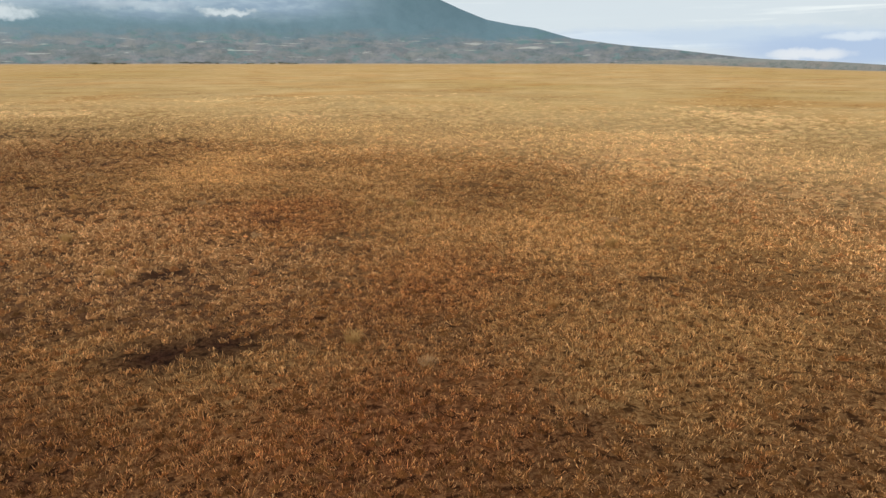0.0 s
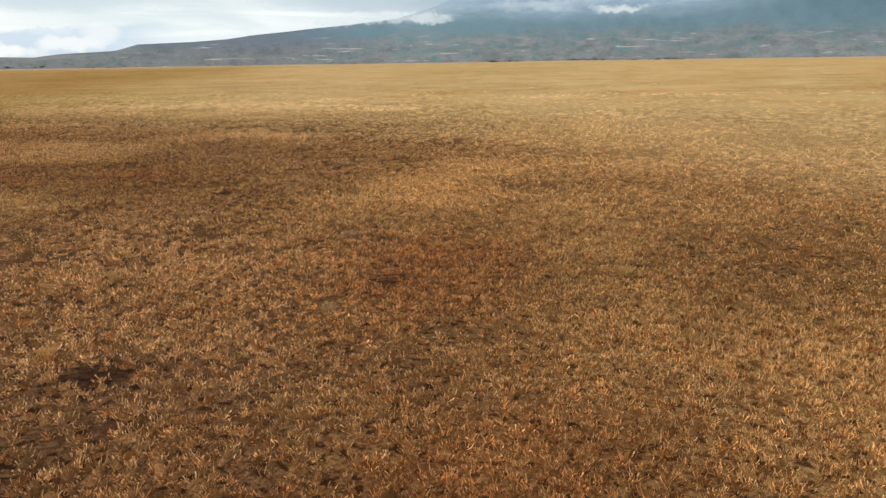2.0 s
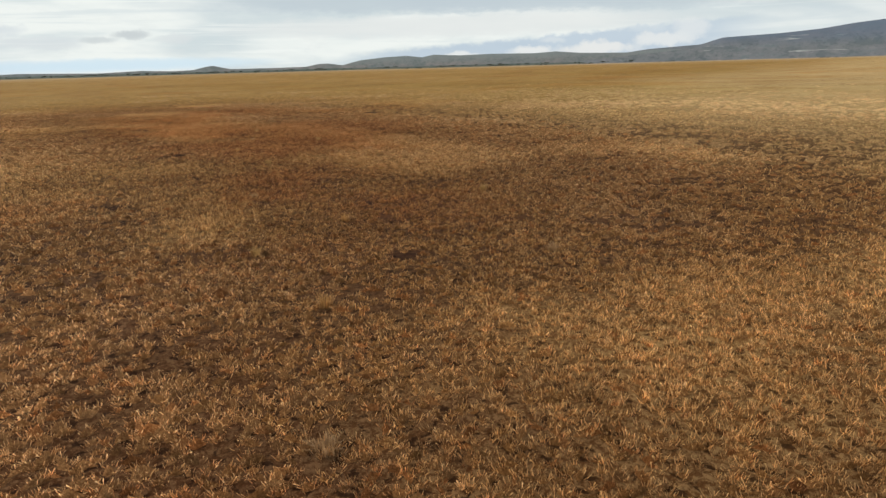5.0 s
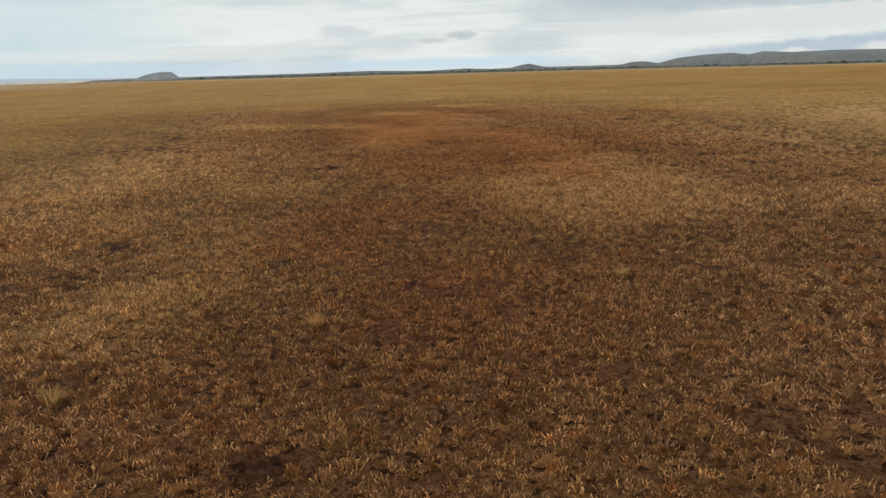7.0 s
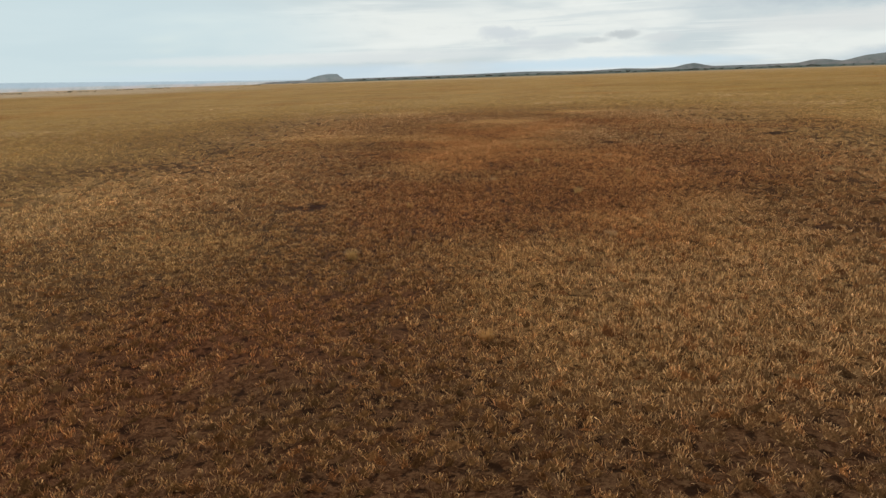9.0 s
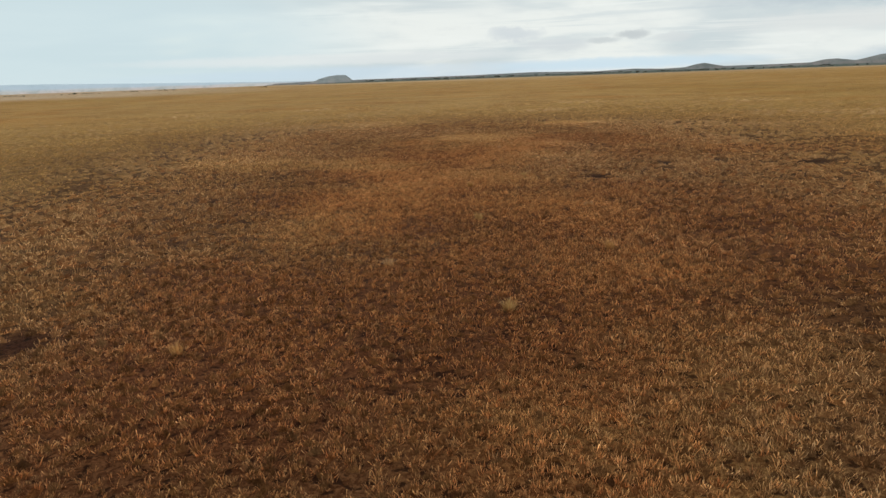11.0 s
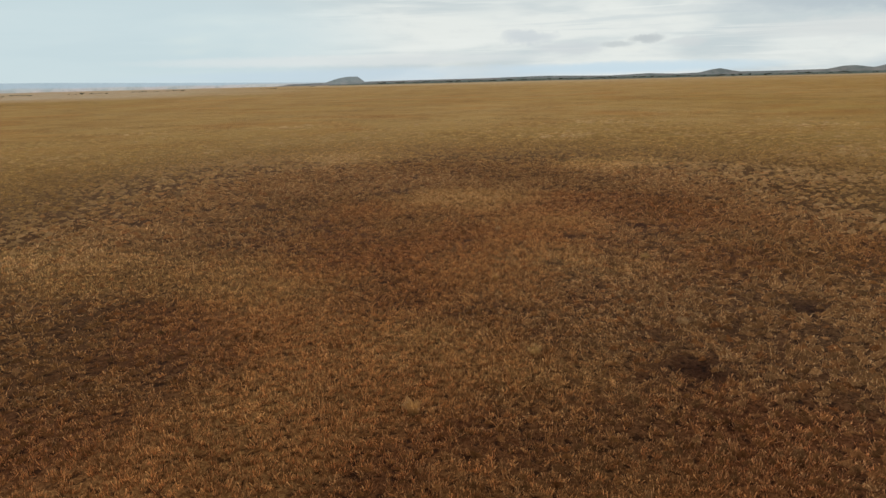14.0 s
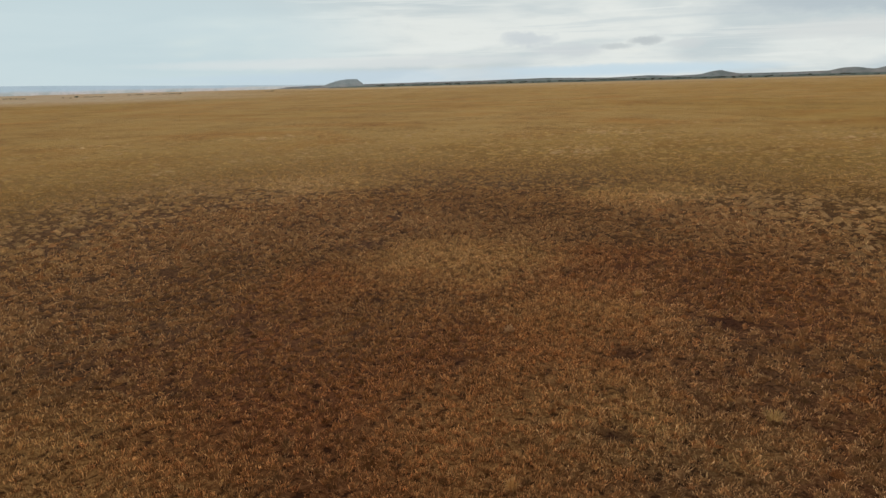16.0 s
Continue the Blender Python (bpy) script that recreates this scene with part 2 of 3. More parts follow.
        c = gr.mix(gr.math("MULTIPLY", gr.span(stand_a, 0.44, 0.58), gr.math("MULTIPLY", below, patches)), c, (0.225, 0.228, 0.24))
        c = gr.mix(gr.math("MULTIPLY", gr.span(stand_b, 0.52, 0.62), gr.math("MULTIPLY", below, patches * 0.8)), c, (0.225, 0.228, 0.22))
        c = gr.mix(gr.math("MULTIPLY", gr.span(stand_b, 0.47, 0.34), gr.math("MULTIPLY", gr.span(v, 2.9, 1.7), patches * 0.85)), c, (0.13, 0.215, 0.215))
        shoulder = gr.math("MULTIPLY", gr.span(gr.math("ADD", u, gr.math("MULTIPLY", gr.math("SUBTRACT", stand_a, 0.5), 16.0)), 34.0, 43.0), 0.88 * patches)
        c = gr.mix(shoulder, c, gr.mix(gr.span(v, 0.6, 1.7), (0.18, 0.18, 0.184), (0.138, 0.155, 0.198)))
    c = gr.mix(gr.math("MULTIPLY", gr.span(mottle, 0.50, 0.60, 0.0, 0.75), lowness), c, gr.mix(1.0, c, (0.72, 0.80, 0.80), "MULTIPLY"))
    c = gr.mix(gr.math("MULTIPLY", gr.span(mottle, 0.47, 0.36, 0.0, 0.6), lowness), c, gr.mix(1.0, c, (1.22, 1.18, 1.16), "MULTIPLY"))
    c = gr.mix(gr.math("MULTIPLY", gr.span(speck, 0.54, 0.62, 0.0, 0.6), lowness), c, gr.mix(1.0, c, (0.7, 0.76, 0.77), "MULTIPLY"))
    if patches:
        c = gr.mix(1.0, c, (0.88, 0.88, 0.88), "MULTIPLY")
    if fields:
        strips = gr.noise(at(0.5, 6.5, 7.7), 1.0, 4.0, 0.58, 0.4)
        here = gr.math("MULTIPLY", gr.span(strips, 0.61, 0.69), gr.math("MULTIPLY", gr.span(v, 2.2, 1.5), fields))
        c = gr.mix(here, c, (0.46, 0.455, 0.42))
    finish(gr, c, 1.0, mottle, 0.5, 8.0, 0.0)
    return m


def leaf_material():
    m, gr = material("dusty_foliage")
    rnd = gr.add("ShaderNodeObjectInfo").outputs["Random"]
    island = gr.add("ShaderNodeNewGeometry").outputs["Random Per Island"]
    c = gr.mix(rnd, (0.05, 0.068, 0.05), (0.085, 0.095, 0.075))
    c = gr.mix(1.0, c, gr.mix(island, (0.7, 0.7, 0.7), (1.3, 1.3, 1.2)), "MULTIPLY")
    finish(gr, c, 0.8)
    return m


def bark_material():
    m, gr = material("grey_bark")
    where = gr.add("ShaderNodeTexCoord").outputs["Object"]
    c = gr.mix(gr.noise(where, 3.0, 5.0), (0.09, 0.07, 0.055), (0.17, 0.14, 0.11))
    finish(gr, c, 0.9)
    return m


def cloud_material():
    m, gr = material("cloud_on_the_mountain")
    where = gr.add("ShaderNodeTexCoord").outputs["UV"]
    b, h, _ = gr.split(where)                     # degrees of bearing and of height
    v = gr.vector(gr.math("MULTIPLY", b, 0.16), gr.math("MULTIPLY", h, 0.55), 1.3)
    n = gr.noise(v, 1.0, 6.0, 0.6, 0.4)
    f = gr.noise(v, 3.2, 6.0, 0.62, 0.3)
    edge = gr.math("ADD", h, gr.math("MULTIPLY", gr.math("SUBTRACT", n, 0.5), 2.6))
    sides = gr.math("MULTIPLY", gr.span(b, 3.0, 13.0), gr.span(b, 43.0, 33.0))
    alpha = gr.math("MULTIPLY", gr.span(edge, 2.2, 4.4), sides)
    alpha = gr.math("MULTIPLY", alpha, 0.86)
    shade = gr.mix(gr.span(f, 0.4, 0.68), (0.27, 0.36, 0.46), (0.37, 0.47, 0.55))
    shade = gr.mix(gr.span(b, 25.0, 36.0), shade, (0.45, 0.53, 0.58))
    knob = gr.vector(b, gr.math("MULTIPLY", h, 1.3), 4.0)
    kx, ky = gr.noise(knob, 0.8, 6.0, 0.6), gr.noise(knob, 1.1, 6.0, 0.62, 0.2)
    for cb, ch, rb, rh, top in ((16.3, 3.5, 1.7, 0.24, 0.8), (30.9, 3.2, 1.8, 0.4, 0.75), (34.8, 3.2, 3.4, 0.36, 0.65), (37.6, 3.0, 1.8, 0.26, 0.6),
                                (23.0, 3.9, 3.0, 0.3, 0.3)):
        du = gr.math("DIVIDE", gr.math("SUBTRACT", gr.math("ADD", b, gr.math("MULTIPLY", gr.math("SUBTRACT", kx, 0.5), 4.5)), cb), rb)
        dv = gr.math("DIVIDE", gr.math("SUBTRACT", gr.math("ADD", h, gr.math("MULTIPLY", gr.math("SUBTRACT", ky, 0.5), 1.3)), ch), rh)
        wisp = gr.math("MULTIPLY", gr.span(gr.math("ADD", gr.math("MULTIPLY", du, du), gr.math("MULTIPLY", dv, dv)), 2.4, 0.0), top)
        shade = gr.mix(wisp, shade, (0.72, 0.77, 0.78))
        alpha = gr.math("MAXIMUM", alpha, wisp)
    glow = gr.add("ShaderNodeEmission", {"Color": shade, "Strength": 1.0})
    clear = gr.add("ShaderNodeBsdfTransparent")
    both = gr.add("ShaderNodeMixShader", {0: alpha, 1: clear.outputs[0], 2: glow.outputs[0]})
    gr.add("ShaderNodeOutputMaterial", {"Surface": both.outputs[0]})
    return m


MAT_GROUND = ground_material()
MAT_TUSSOCK = grass_material("dry_tussock_grass", 1.0)
MAT_STRAW = grass_material("dry_straw_grass", 1.06)
MAT_CUSHION = cushion_material()
# blue-grey tones: the haze of distance is put into the mountain's colours
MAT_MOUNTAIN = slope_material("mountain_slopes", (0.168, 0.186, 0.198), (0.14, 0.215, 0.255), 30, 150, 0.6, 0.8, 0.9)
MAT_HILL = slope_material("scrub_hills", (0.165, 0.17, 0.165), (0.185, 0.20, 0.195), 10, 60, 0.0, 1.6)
# haze put into the ridge's colour: pale below, bluer above
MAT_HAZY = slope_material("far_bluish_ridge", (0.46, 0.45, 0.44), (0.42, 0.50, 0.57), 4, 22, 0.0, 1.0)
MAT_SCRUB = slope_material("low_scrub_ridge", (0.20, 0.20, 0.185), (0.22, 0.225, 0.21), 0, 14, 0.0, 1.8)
MAT_LEAF, MAT_BARK, MAT_CLOUD = leaf_material(), bark_material(), cloud_material()


# ---------------------------------------------------------------- the lie of the land
def lattice(i, j, seed):
    h = (i.astype(np.int64) * 374761393 + j.astype(np.int64) * 668265263 + seed * 974634541) & 0xFFFFFFFF
    h = ((h ^ (h >> 13)) * 1274126177) & 0xFFFFFFFF
    return ((h ^ (h >> 16)) & 0xFFFF) / 65535.0


def value_noise(x, y, size, seed, octaves=3):
    """Smooth noise from 0 to 1 with features of that many metres."""
    total, share, norm = 0.0, 1.0, 0.0
    for k in range(octaves):
        u, v = x / size * 2**k, y / size * 2**k
        i, j = np.floor(u), np.floor(v)
        fu, fv = u - i, v - j
        fu, fv = fu * fu * (3 - 2 * fu), fv * fv * (3 - 2 * fv)
        s = seed + 17 * k
        low = lattice(i, j, s) * (1 - fu) + lattice(i + 1, j, s) * fu
        high = lattice(i, j + 1, s) * (1 - fu) + lattice(i + 1, j + 1, s) * fu
        total = total + share * (low * (1 - fv) + high * fv)
        norm += share
        share *= 0.5
    return total / norm


# the strip of plain that the flight passes over
STRIP = [(2, 7), (-4, 26), (-19, 35), (-45, 35), (-80, 26), (-98, 19)]


def off_strip(x, y):
    best = np.full(np.shape(x), 1e9)
    for (ax, ay), (bx, by) in zip(STRIP, STRIP[1:]):
        lx, ly = bx - ax, by - ay
        s = np.clip(((x - ax) * lx + (y - ay) * ly) / (lx * lx + ly * ly), 0, 1)
        best = np.minimum(best, np.hypot(x - ax - s * lx, y - ay - s * ly))
    return best


def lie(x, y):
    """Height of the ground."""
    d = np.hypot(x + 40, y - 28)
    near = 0.16 * (value_noise(x, y, 5.0, 3, 2) - 0.5) + 0.07 * (value_noise(x, y, 1.3, 5, 2) - 0.5)
    far = (value_noise(x, y, 260.0, 8, 3) - 0.5) * 2.2 * ramp(d, 160, 900)
    to = np.degrees(np.arctan2(-(x - 2), y - 12))
    dip = -0.0098 * np.maximum(d - 300, 0) * ramp(-to, 14, 34) * (1 - ramp(-to, 90, 130))     # the plain falls away on one side
    return near * (1 - 0.6 * ramp(d, 100, 400)) + far + dip


def surface(x, y):
    """The ground between the cushions of grass."""
    return lie(x, y) + 0.03 * (value_noise(x, y, 0.6, 211, 2) - 0.5) * (1 - ramp(off_strip(x, y), 20, 50))


GOLD, TAN, STRAW, RED, OLIVE = (np.array(c) for c in ((0.44, 0.248, 0.097), (0.46, 0.276, 0.135), (0.475, 0.285, 0.112), (0.37, 0.160, 0.058), (0.42, 0.25, 0.10)))
TAN_SPOTS = [(-43, 40, 5), (-10, 20, 5), (-13, 24, 6), (-20, 26, 4), (-8.6, 17.5, 3), (-27, 42.5, 5), (-23, 40.5, 3), (-38, 45, 7), (-50, 47, 9), (-60, 40, 5), (-70, 42, 7), (-56, 19, 6), (-49, 26, 3), (-80, 38, 7),
             (-94, 37, 8), (-90, 31.5, 4), (-97, 29, 5), (-107, 33, 8), (-82, 6, 9), (-103, 12, 6), (-72, 37.5, 4), (-83, 33, 3)]
STRAW_SPOTS = [(-34, 23, 6), (-42, 24, 4.5), (4, 24, 3.5), (8, 30, 6), (12, 22, 6), (5, 15, 4), (-3, 29.5, 3.5), (-5, 36.5, 4), (-10.5, 36, 4), (-25, 27, 3), (-46, 14, 10), (-74, 30, 2.5), (-66.5, 33, 3), (-97, 20, 5), (-80, 27, 2.5), (-59, 37, 3), (-84, 30.5, 2)]
RED_SPOTS = [(-1, 10, 4), (-1.5, 18, 4), (-6, 25, 3), (-6.5, 28, 3), (-35, 31.5, 5), (-27, 35, 4.5), (-30, 30, 3), (-47, 32, 7), (-53, 34.5, 5), (-47, 37.5, 3), (-53, 27, 4), (-63, 29, 6), (-66, 24, 6), (-71, 28, 5), (-75, 23, 5), (-84, 22.5, 6), (-90, 25, 4), (-82, 26, 2)]
BARE_SPOTS = [(-5.9, 13.6, 1.5), (-4.9, 14.2, 1.3), (-48.4, 25.8, 0.9), (-7.9, 19, 0.7), (-80.5, 36.8, 0.9), (-74.9, 34, 0.8), (-82, 44.5, 1.2), (5.7, 18.8, 0.45),
              (-19.6, 33.1, 0.6), (-30.8, 24.2, 1.0), (-91.8, 30.6, 0.9), (-88.2, 28.3, 0.8), (-83.7, 28.5, 0.5), (-6.5, 26, 0.5), (-65.5, 34, 0.5), (-68.2, 35.3, 0.4)]


def pull(x, y, spots, seed, ragged=1.5, warp=4.5):
    total = np.zeros(np.shape(x))
    wob = (value_noise(x, y, 3.0, seed, 4) - 0.5) * ragged
    x, y = x + warp * (value_noise(x, y, 5.0, seed + 3, 3) - 0.5), y + warp * (value_noise(x, y, 5.0, seed + 7, 3) - 0.5)
    for sx, sy, r in spots:
        total = np.maximum(total, np.clip(1.25 - np.hypot(x - sx, y - sy) / r + wob, 0, 1))
    return total


def bareness(x, y):
    scatter = 0.7 * ramp(value_noise(x, y, 1.2, 91, 3), 0.79, 0.88)
    return np.maximum(pull(x, y, BARE_SPOTS, 71, 1.0, 0.4), 0.8 * scatter)


def zones(x, y):
    """How tan, straw-like and red the grass is."""
    tan = np.maximum(pull(x, y, TAN_SPOTS, 11), 0.8 * ramp(value_noise(x, y, 16.0, 21, 3), 0.55, 0.72))
    straw = np.maximum(pull(x, y, STRAW_SPOTS, 12), ramp(value_noise(x, y, 13.0, 31, 3), 0.56, 0.72))
    red = np.maximum(pull(x, y, RED_SPOTS, 13), ramp(value_noise(x, y, 10.0, 41, 3), 0.56, 0.72) * ramp(-x, -20, 30))
    return tan, straw, red


def turf_colour(x, y):
    tan, straw, red = zones(x, y)
    c = np.broadcast_to(GOLD, (*np.shape(x), 3)).copy()
    for w, to in ((ramp(value_noise(x, y, 40.0, 51, 2), 0.5, 0.75), OLIVE), (0.7 * tan, TAN), (0.7 * straw, STRAW), (0.46 * red, RED)):
        c += (to - c) * w[..., None]
    small = value_noise(x, y, 0.9, 61, 2)
    east = (1.12 - 0.40 * ramp(-x - 0.3 * y, -2, 16)) * (0.68 + 0.32 * ramp(y - 0.2 * x, 9, 26)) * (1 - 0.18 * ramp(y, 22, 28) * (1 - ramp(y, 34, 42)) * ramp(x, -14, -5)) * (1 + 0.25 * np.exp(-((x + 17) ** 2 / 60 + (y - 24.5) ** 2 / 30)))      # darker to the west and round the start, lighter in one patch
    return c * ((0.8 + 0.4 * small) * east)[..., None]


def plain_colour(x, y):
    """The same, turning paler and smoother away from the strip: lit grass tops at a low angle, put into the colour."""
    c = turf_colour(x, y)
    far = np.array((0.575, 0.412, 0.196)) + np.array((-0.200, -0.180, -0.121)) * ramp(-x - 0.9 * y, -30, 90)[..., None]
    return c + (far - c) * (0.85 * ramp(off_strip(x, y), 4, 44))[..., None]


def mesh_object(name, verts, faces, mat, smooth=False):
    me = bpy.data.meshes.new(name)
    me.from_pydata([tuple(v) for v in verts], [], [tuple(f) for f in faces])
    me.materials.append(mat)
    if smooth:
        me.polygons.foreach_set("use_smooth", [True] * len(me.polygons))
    me.update()
    return me


def grid_mesh(name, px, py, pz, mat, tone=None, share=None, uv=None):
    """A sheet over a grid of places."""
    rows, cols = px.shape
    me = bpy.data.meshes.new(name)
    n, q = rows * cols, (rows - 1) * (cols - 1)
    me.vertices.add(n)
    me.vertices.foreach_set("co", np.stack([px, py, pz], -1).astype(np.float32).ravel())
    i = (np.arange(rows - 1)[:, None] * cols + np.arange(cols - 1)).ravel()
    quad = np.stack([i, i + 1, i + cols + 1, i + cols], 1)
    me.loops.add(4 * q)
    me.loops.foreach_set("vertex_index", quad.ravel().astype(np.int32))
    me.polygons.add(q)
    me.polygons.foreach_set("loop_start", np.arange(0, 4 * q, 4, dtype=np.int32))
    me.polygons.foreach_set("use_smooth", np.ones(q, bool))
    me.materials.append(mat)
    if tone is not None:
        att = me.color_attributes.new("tone", "FLOAT_COLOR", "POINT")
        att.data.foreach_set("color", np.concatenate([tone.reshape(-1, 3), np.reshape(share, (-1, 1))], 1).astype(np.float32).ravel())
    if uv is not None:
        flat_uv = np.stack(uv, -1).reshape(-1, 2)[quad.ravel()]
        me.uv_layers.new(name="degrees").data.foreach_set("uv", flat_uv.astype(np.float32).ravel())
    me.update(calc_edges=True)
    return me


def stretched(lo, hi, step, far, grow):
    inner = list(np.arange(lo, hi + step, step))
    out, s = [], step
    x = hi
    while x < far:
        s *= grow
        x += s
        out.append(x)
    left, s, x = [], step, lo
    while x > -far:
        s *= grow
        x -= s
        left.append(x)
    return np.array(left[::-1] + inner + out)


gx, gy = np.meshgrid(stretched(-112, 13, 0.4, 4850, 1.09), stretched(6, 50, 0.4, 4850, 1.09))
gd = off_strip(gx, gy)
dist = np.hypot(gx + 40, gy - 28)
heading = np.degrees(np.arctan2(-(gx + 40), gy - 28))
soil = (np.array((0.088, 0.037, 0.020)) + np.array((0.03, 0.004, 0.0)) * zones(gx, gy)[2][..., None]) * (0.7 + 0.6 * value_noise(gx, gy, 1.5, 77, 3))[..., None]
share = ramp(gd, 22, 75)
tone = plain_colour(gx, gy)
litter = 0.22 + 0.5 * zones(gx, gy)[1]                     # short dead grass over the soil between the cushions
westward = ramp(-gx, 8, 24)                                    # dark gaps reach further from the strip in the west
# between cushions: dark soil, with the shade of the gaps put into its tone
soil_and_shade = (1 - litter) * (1 - ramp(gd - 6 * westward, 8, 30 + 8 * westward)) * (1 - 0.45 * ramp(gx + 0.3 * gy, -4, 16))
tone += (soil - tone) * soil_and_shade[..., None]
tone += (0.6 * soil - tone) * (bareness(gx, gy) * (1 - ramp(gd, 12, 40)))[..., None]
# the far plain paled, with haze in its tone, and dry flats a long way off
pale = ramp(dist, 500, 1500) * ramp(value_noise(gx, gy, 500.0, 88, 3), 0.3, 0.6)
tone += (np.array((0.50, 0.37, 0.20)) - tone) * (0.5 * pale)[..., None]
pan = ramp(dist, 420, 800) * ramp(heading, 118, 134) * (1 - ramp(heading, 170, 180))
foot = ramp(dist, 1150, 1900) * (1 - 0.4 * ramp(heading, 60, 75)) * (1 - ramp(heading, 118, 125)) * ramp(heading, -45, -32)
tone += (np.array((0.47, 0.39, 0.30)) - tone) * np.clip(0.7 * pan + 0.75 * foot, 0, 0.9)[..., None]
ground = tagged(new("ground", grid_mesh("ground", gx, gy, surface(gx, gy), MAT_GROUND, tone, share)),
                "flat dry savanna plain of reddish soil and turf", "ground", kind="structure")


# ---------------------------------------------------------------- mountain, hills and far ridges
def around(origin, bearing_deg, far):
    b = np.radians(bearing_deg)
    return origin[0] - np.sin(b) * far, origin[1] + np.cos(b) * far


def upland(name, origin, crest, near, far, mat, label, rough=0.1, steep=1.6, step=0.2, rows=36, seed=1, back=300):
    """A range of high ground: bearing and height of its crest in degrees, and how far its foot and crest lie."""
    cb, ch = np.array(crest).T
    order = np.argsort(cb)
    cb, ch = cb[order], ch[order]
    bs = np.arange(cb[0], cb[-1] + step / 2, step)
    top = np.tan(np.radians(np.interp(bs, cb, ch))) * far + 5.0
    s = np.linspace(0, 1, rows)
    bb, ss = np.meshgrid(bs, np.r_[s, 1.0 + 0.5 * np.linspace(0.2, 1, 4)])
    dd = np.where(ss <= 1, near + (far - near) * ss, far + back * (ss - 1) * 2)
    px, py = around(origin, bb, dd)
    rise = np.where(ss <= 1, ss**steep, 1 - ramp(ss, 1.0, 1.5))
    gully = value_noise(bb * 60, dd * 0.35, 90.0, seed, 4) - 0.5
    knolls = value_noise(px, py, 240.0, seed + 5, 4) - 0.5
    pz = top * rise + lie(px, py) * (1 - rise)
    pz = pz + top * rough * (gully + knolls) * np.sin(np.pi * np.clip(ss, 0, 1)) ** 0.8 * np.minimum(1, (1.05 - np.clip(ss, 0, 1)) * 4)
    pz = np.minimum(pz, np.tan(np.radians(np.interp(bb, cb, ch))) * dd + 5.0) - 1.5 * (ss == 0)
    ends = np.minimum(1, np.minimum(bb - bs[0], bs[-1] - bb) / 1.2)
    return tagged(new(name, grid_mesh(name, px, py, pz * np.maximum(ends, 0), mat, uv=(bb, np.degrees(pz / dd)))), label, "hill", kind="structure")


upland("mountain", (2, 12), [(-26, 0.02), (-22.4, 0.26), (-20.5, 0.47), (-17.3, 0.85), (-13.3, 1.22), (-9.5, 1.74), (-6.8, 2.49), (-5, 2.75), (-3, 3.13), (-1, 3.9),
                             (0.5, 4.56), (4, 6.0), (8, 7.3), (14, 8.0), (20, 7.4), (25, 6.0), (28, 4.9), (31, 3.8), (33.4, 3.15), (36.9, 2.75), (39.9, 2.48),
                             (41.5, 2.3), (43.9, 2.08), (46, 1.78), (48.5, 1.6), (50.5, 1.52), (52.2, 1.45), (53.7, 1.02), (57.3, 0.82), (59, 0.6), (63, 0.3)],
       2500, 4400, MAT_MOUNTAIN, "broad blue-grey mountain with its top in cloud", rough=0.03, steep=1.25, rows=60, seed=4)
# foothill tones cooled as well, for haze
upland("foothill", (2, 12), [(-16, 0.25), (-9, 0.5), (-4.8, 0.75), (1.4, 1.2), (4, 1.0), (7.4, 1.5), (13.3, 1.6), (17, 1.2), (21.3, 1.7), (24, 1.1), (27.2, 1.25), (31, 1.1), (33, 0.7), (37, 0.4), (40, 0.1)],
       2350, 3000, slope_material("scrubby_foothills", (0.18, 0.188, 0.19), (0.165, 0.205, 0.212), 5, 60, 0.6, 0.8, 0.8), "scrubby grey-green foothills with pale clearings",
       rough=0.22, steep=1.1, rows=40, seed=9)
upland("scrub_ridge", (2, 12), [(-50, -0.25), (-36, -0.3), (-31, -0.2), (-28, 0.0), (-25, 0.14), (-22, 0.22), (-19, 0.2), (-16, 0.1), (-13, 0.02)], 1900, 2400, MAT_SCRUB,
       "low dark ridge of dry scrub", rough=0.3, step=0.15, rows=20, seed=14)
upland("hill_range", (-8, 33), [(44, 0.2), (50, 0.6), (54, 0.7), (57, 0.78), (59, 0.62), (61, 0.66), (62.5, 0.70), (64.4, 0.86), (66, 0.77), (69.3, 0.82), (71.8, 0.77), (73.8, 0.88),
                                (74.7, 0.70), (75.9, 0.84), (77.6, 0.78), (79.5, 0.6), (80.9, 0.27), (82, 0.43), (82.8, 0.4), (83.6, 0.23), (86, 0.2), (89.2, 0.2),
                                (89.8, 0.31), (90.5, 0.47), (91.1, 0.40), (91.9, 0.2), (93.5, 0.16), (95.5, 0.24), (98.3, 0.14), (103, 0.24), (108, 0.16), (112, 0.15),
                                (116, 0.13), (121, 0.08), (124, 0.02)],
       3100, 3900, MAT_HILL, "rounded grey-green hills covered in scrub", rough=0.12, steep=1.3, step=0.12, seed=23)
upland("scrub_belt", (-20, 34), [(50, -0.06), (58, 0.0), (64, 0.02), (70, 0.05), (76, 0.02), (82, 0.06), (88, 0.03), (94, 0.07), (100, 0.05), (106, 0.06), (112, 0.04), (116, 0.0), (120, -0.08)],
       2500, 2900, slope_material("dark_scrub", (0.10, 0.115, 0.10), (0.12, 0.135, 0.12), 0, 12, 0.0, 2.5), "dark belt of scrub at the foot of the hills", rough=0.5, step=0.08, rows=14, seed=61)
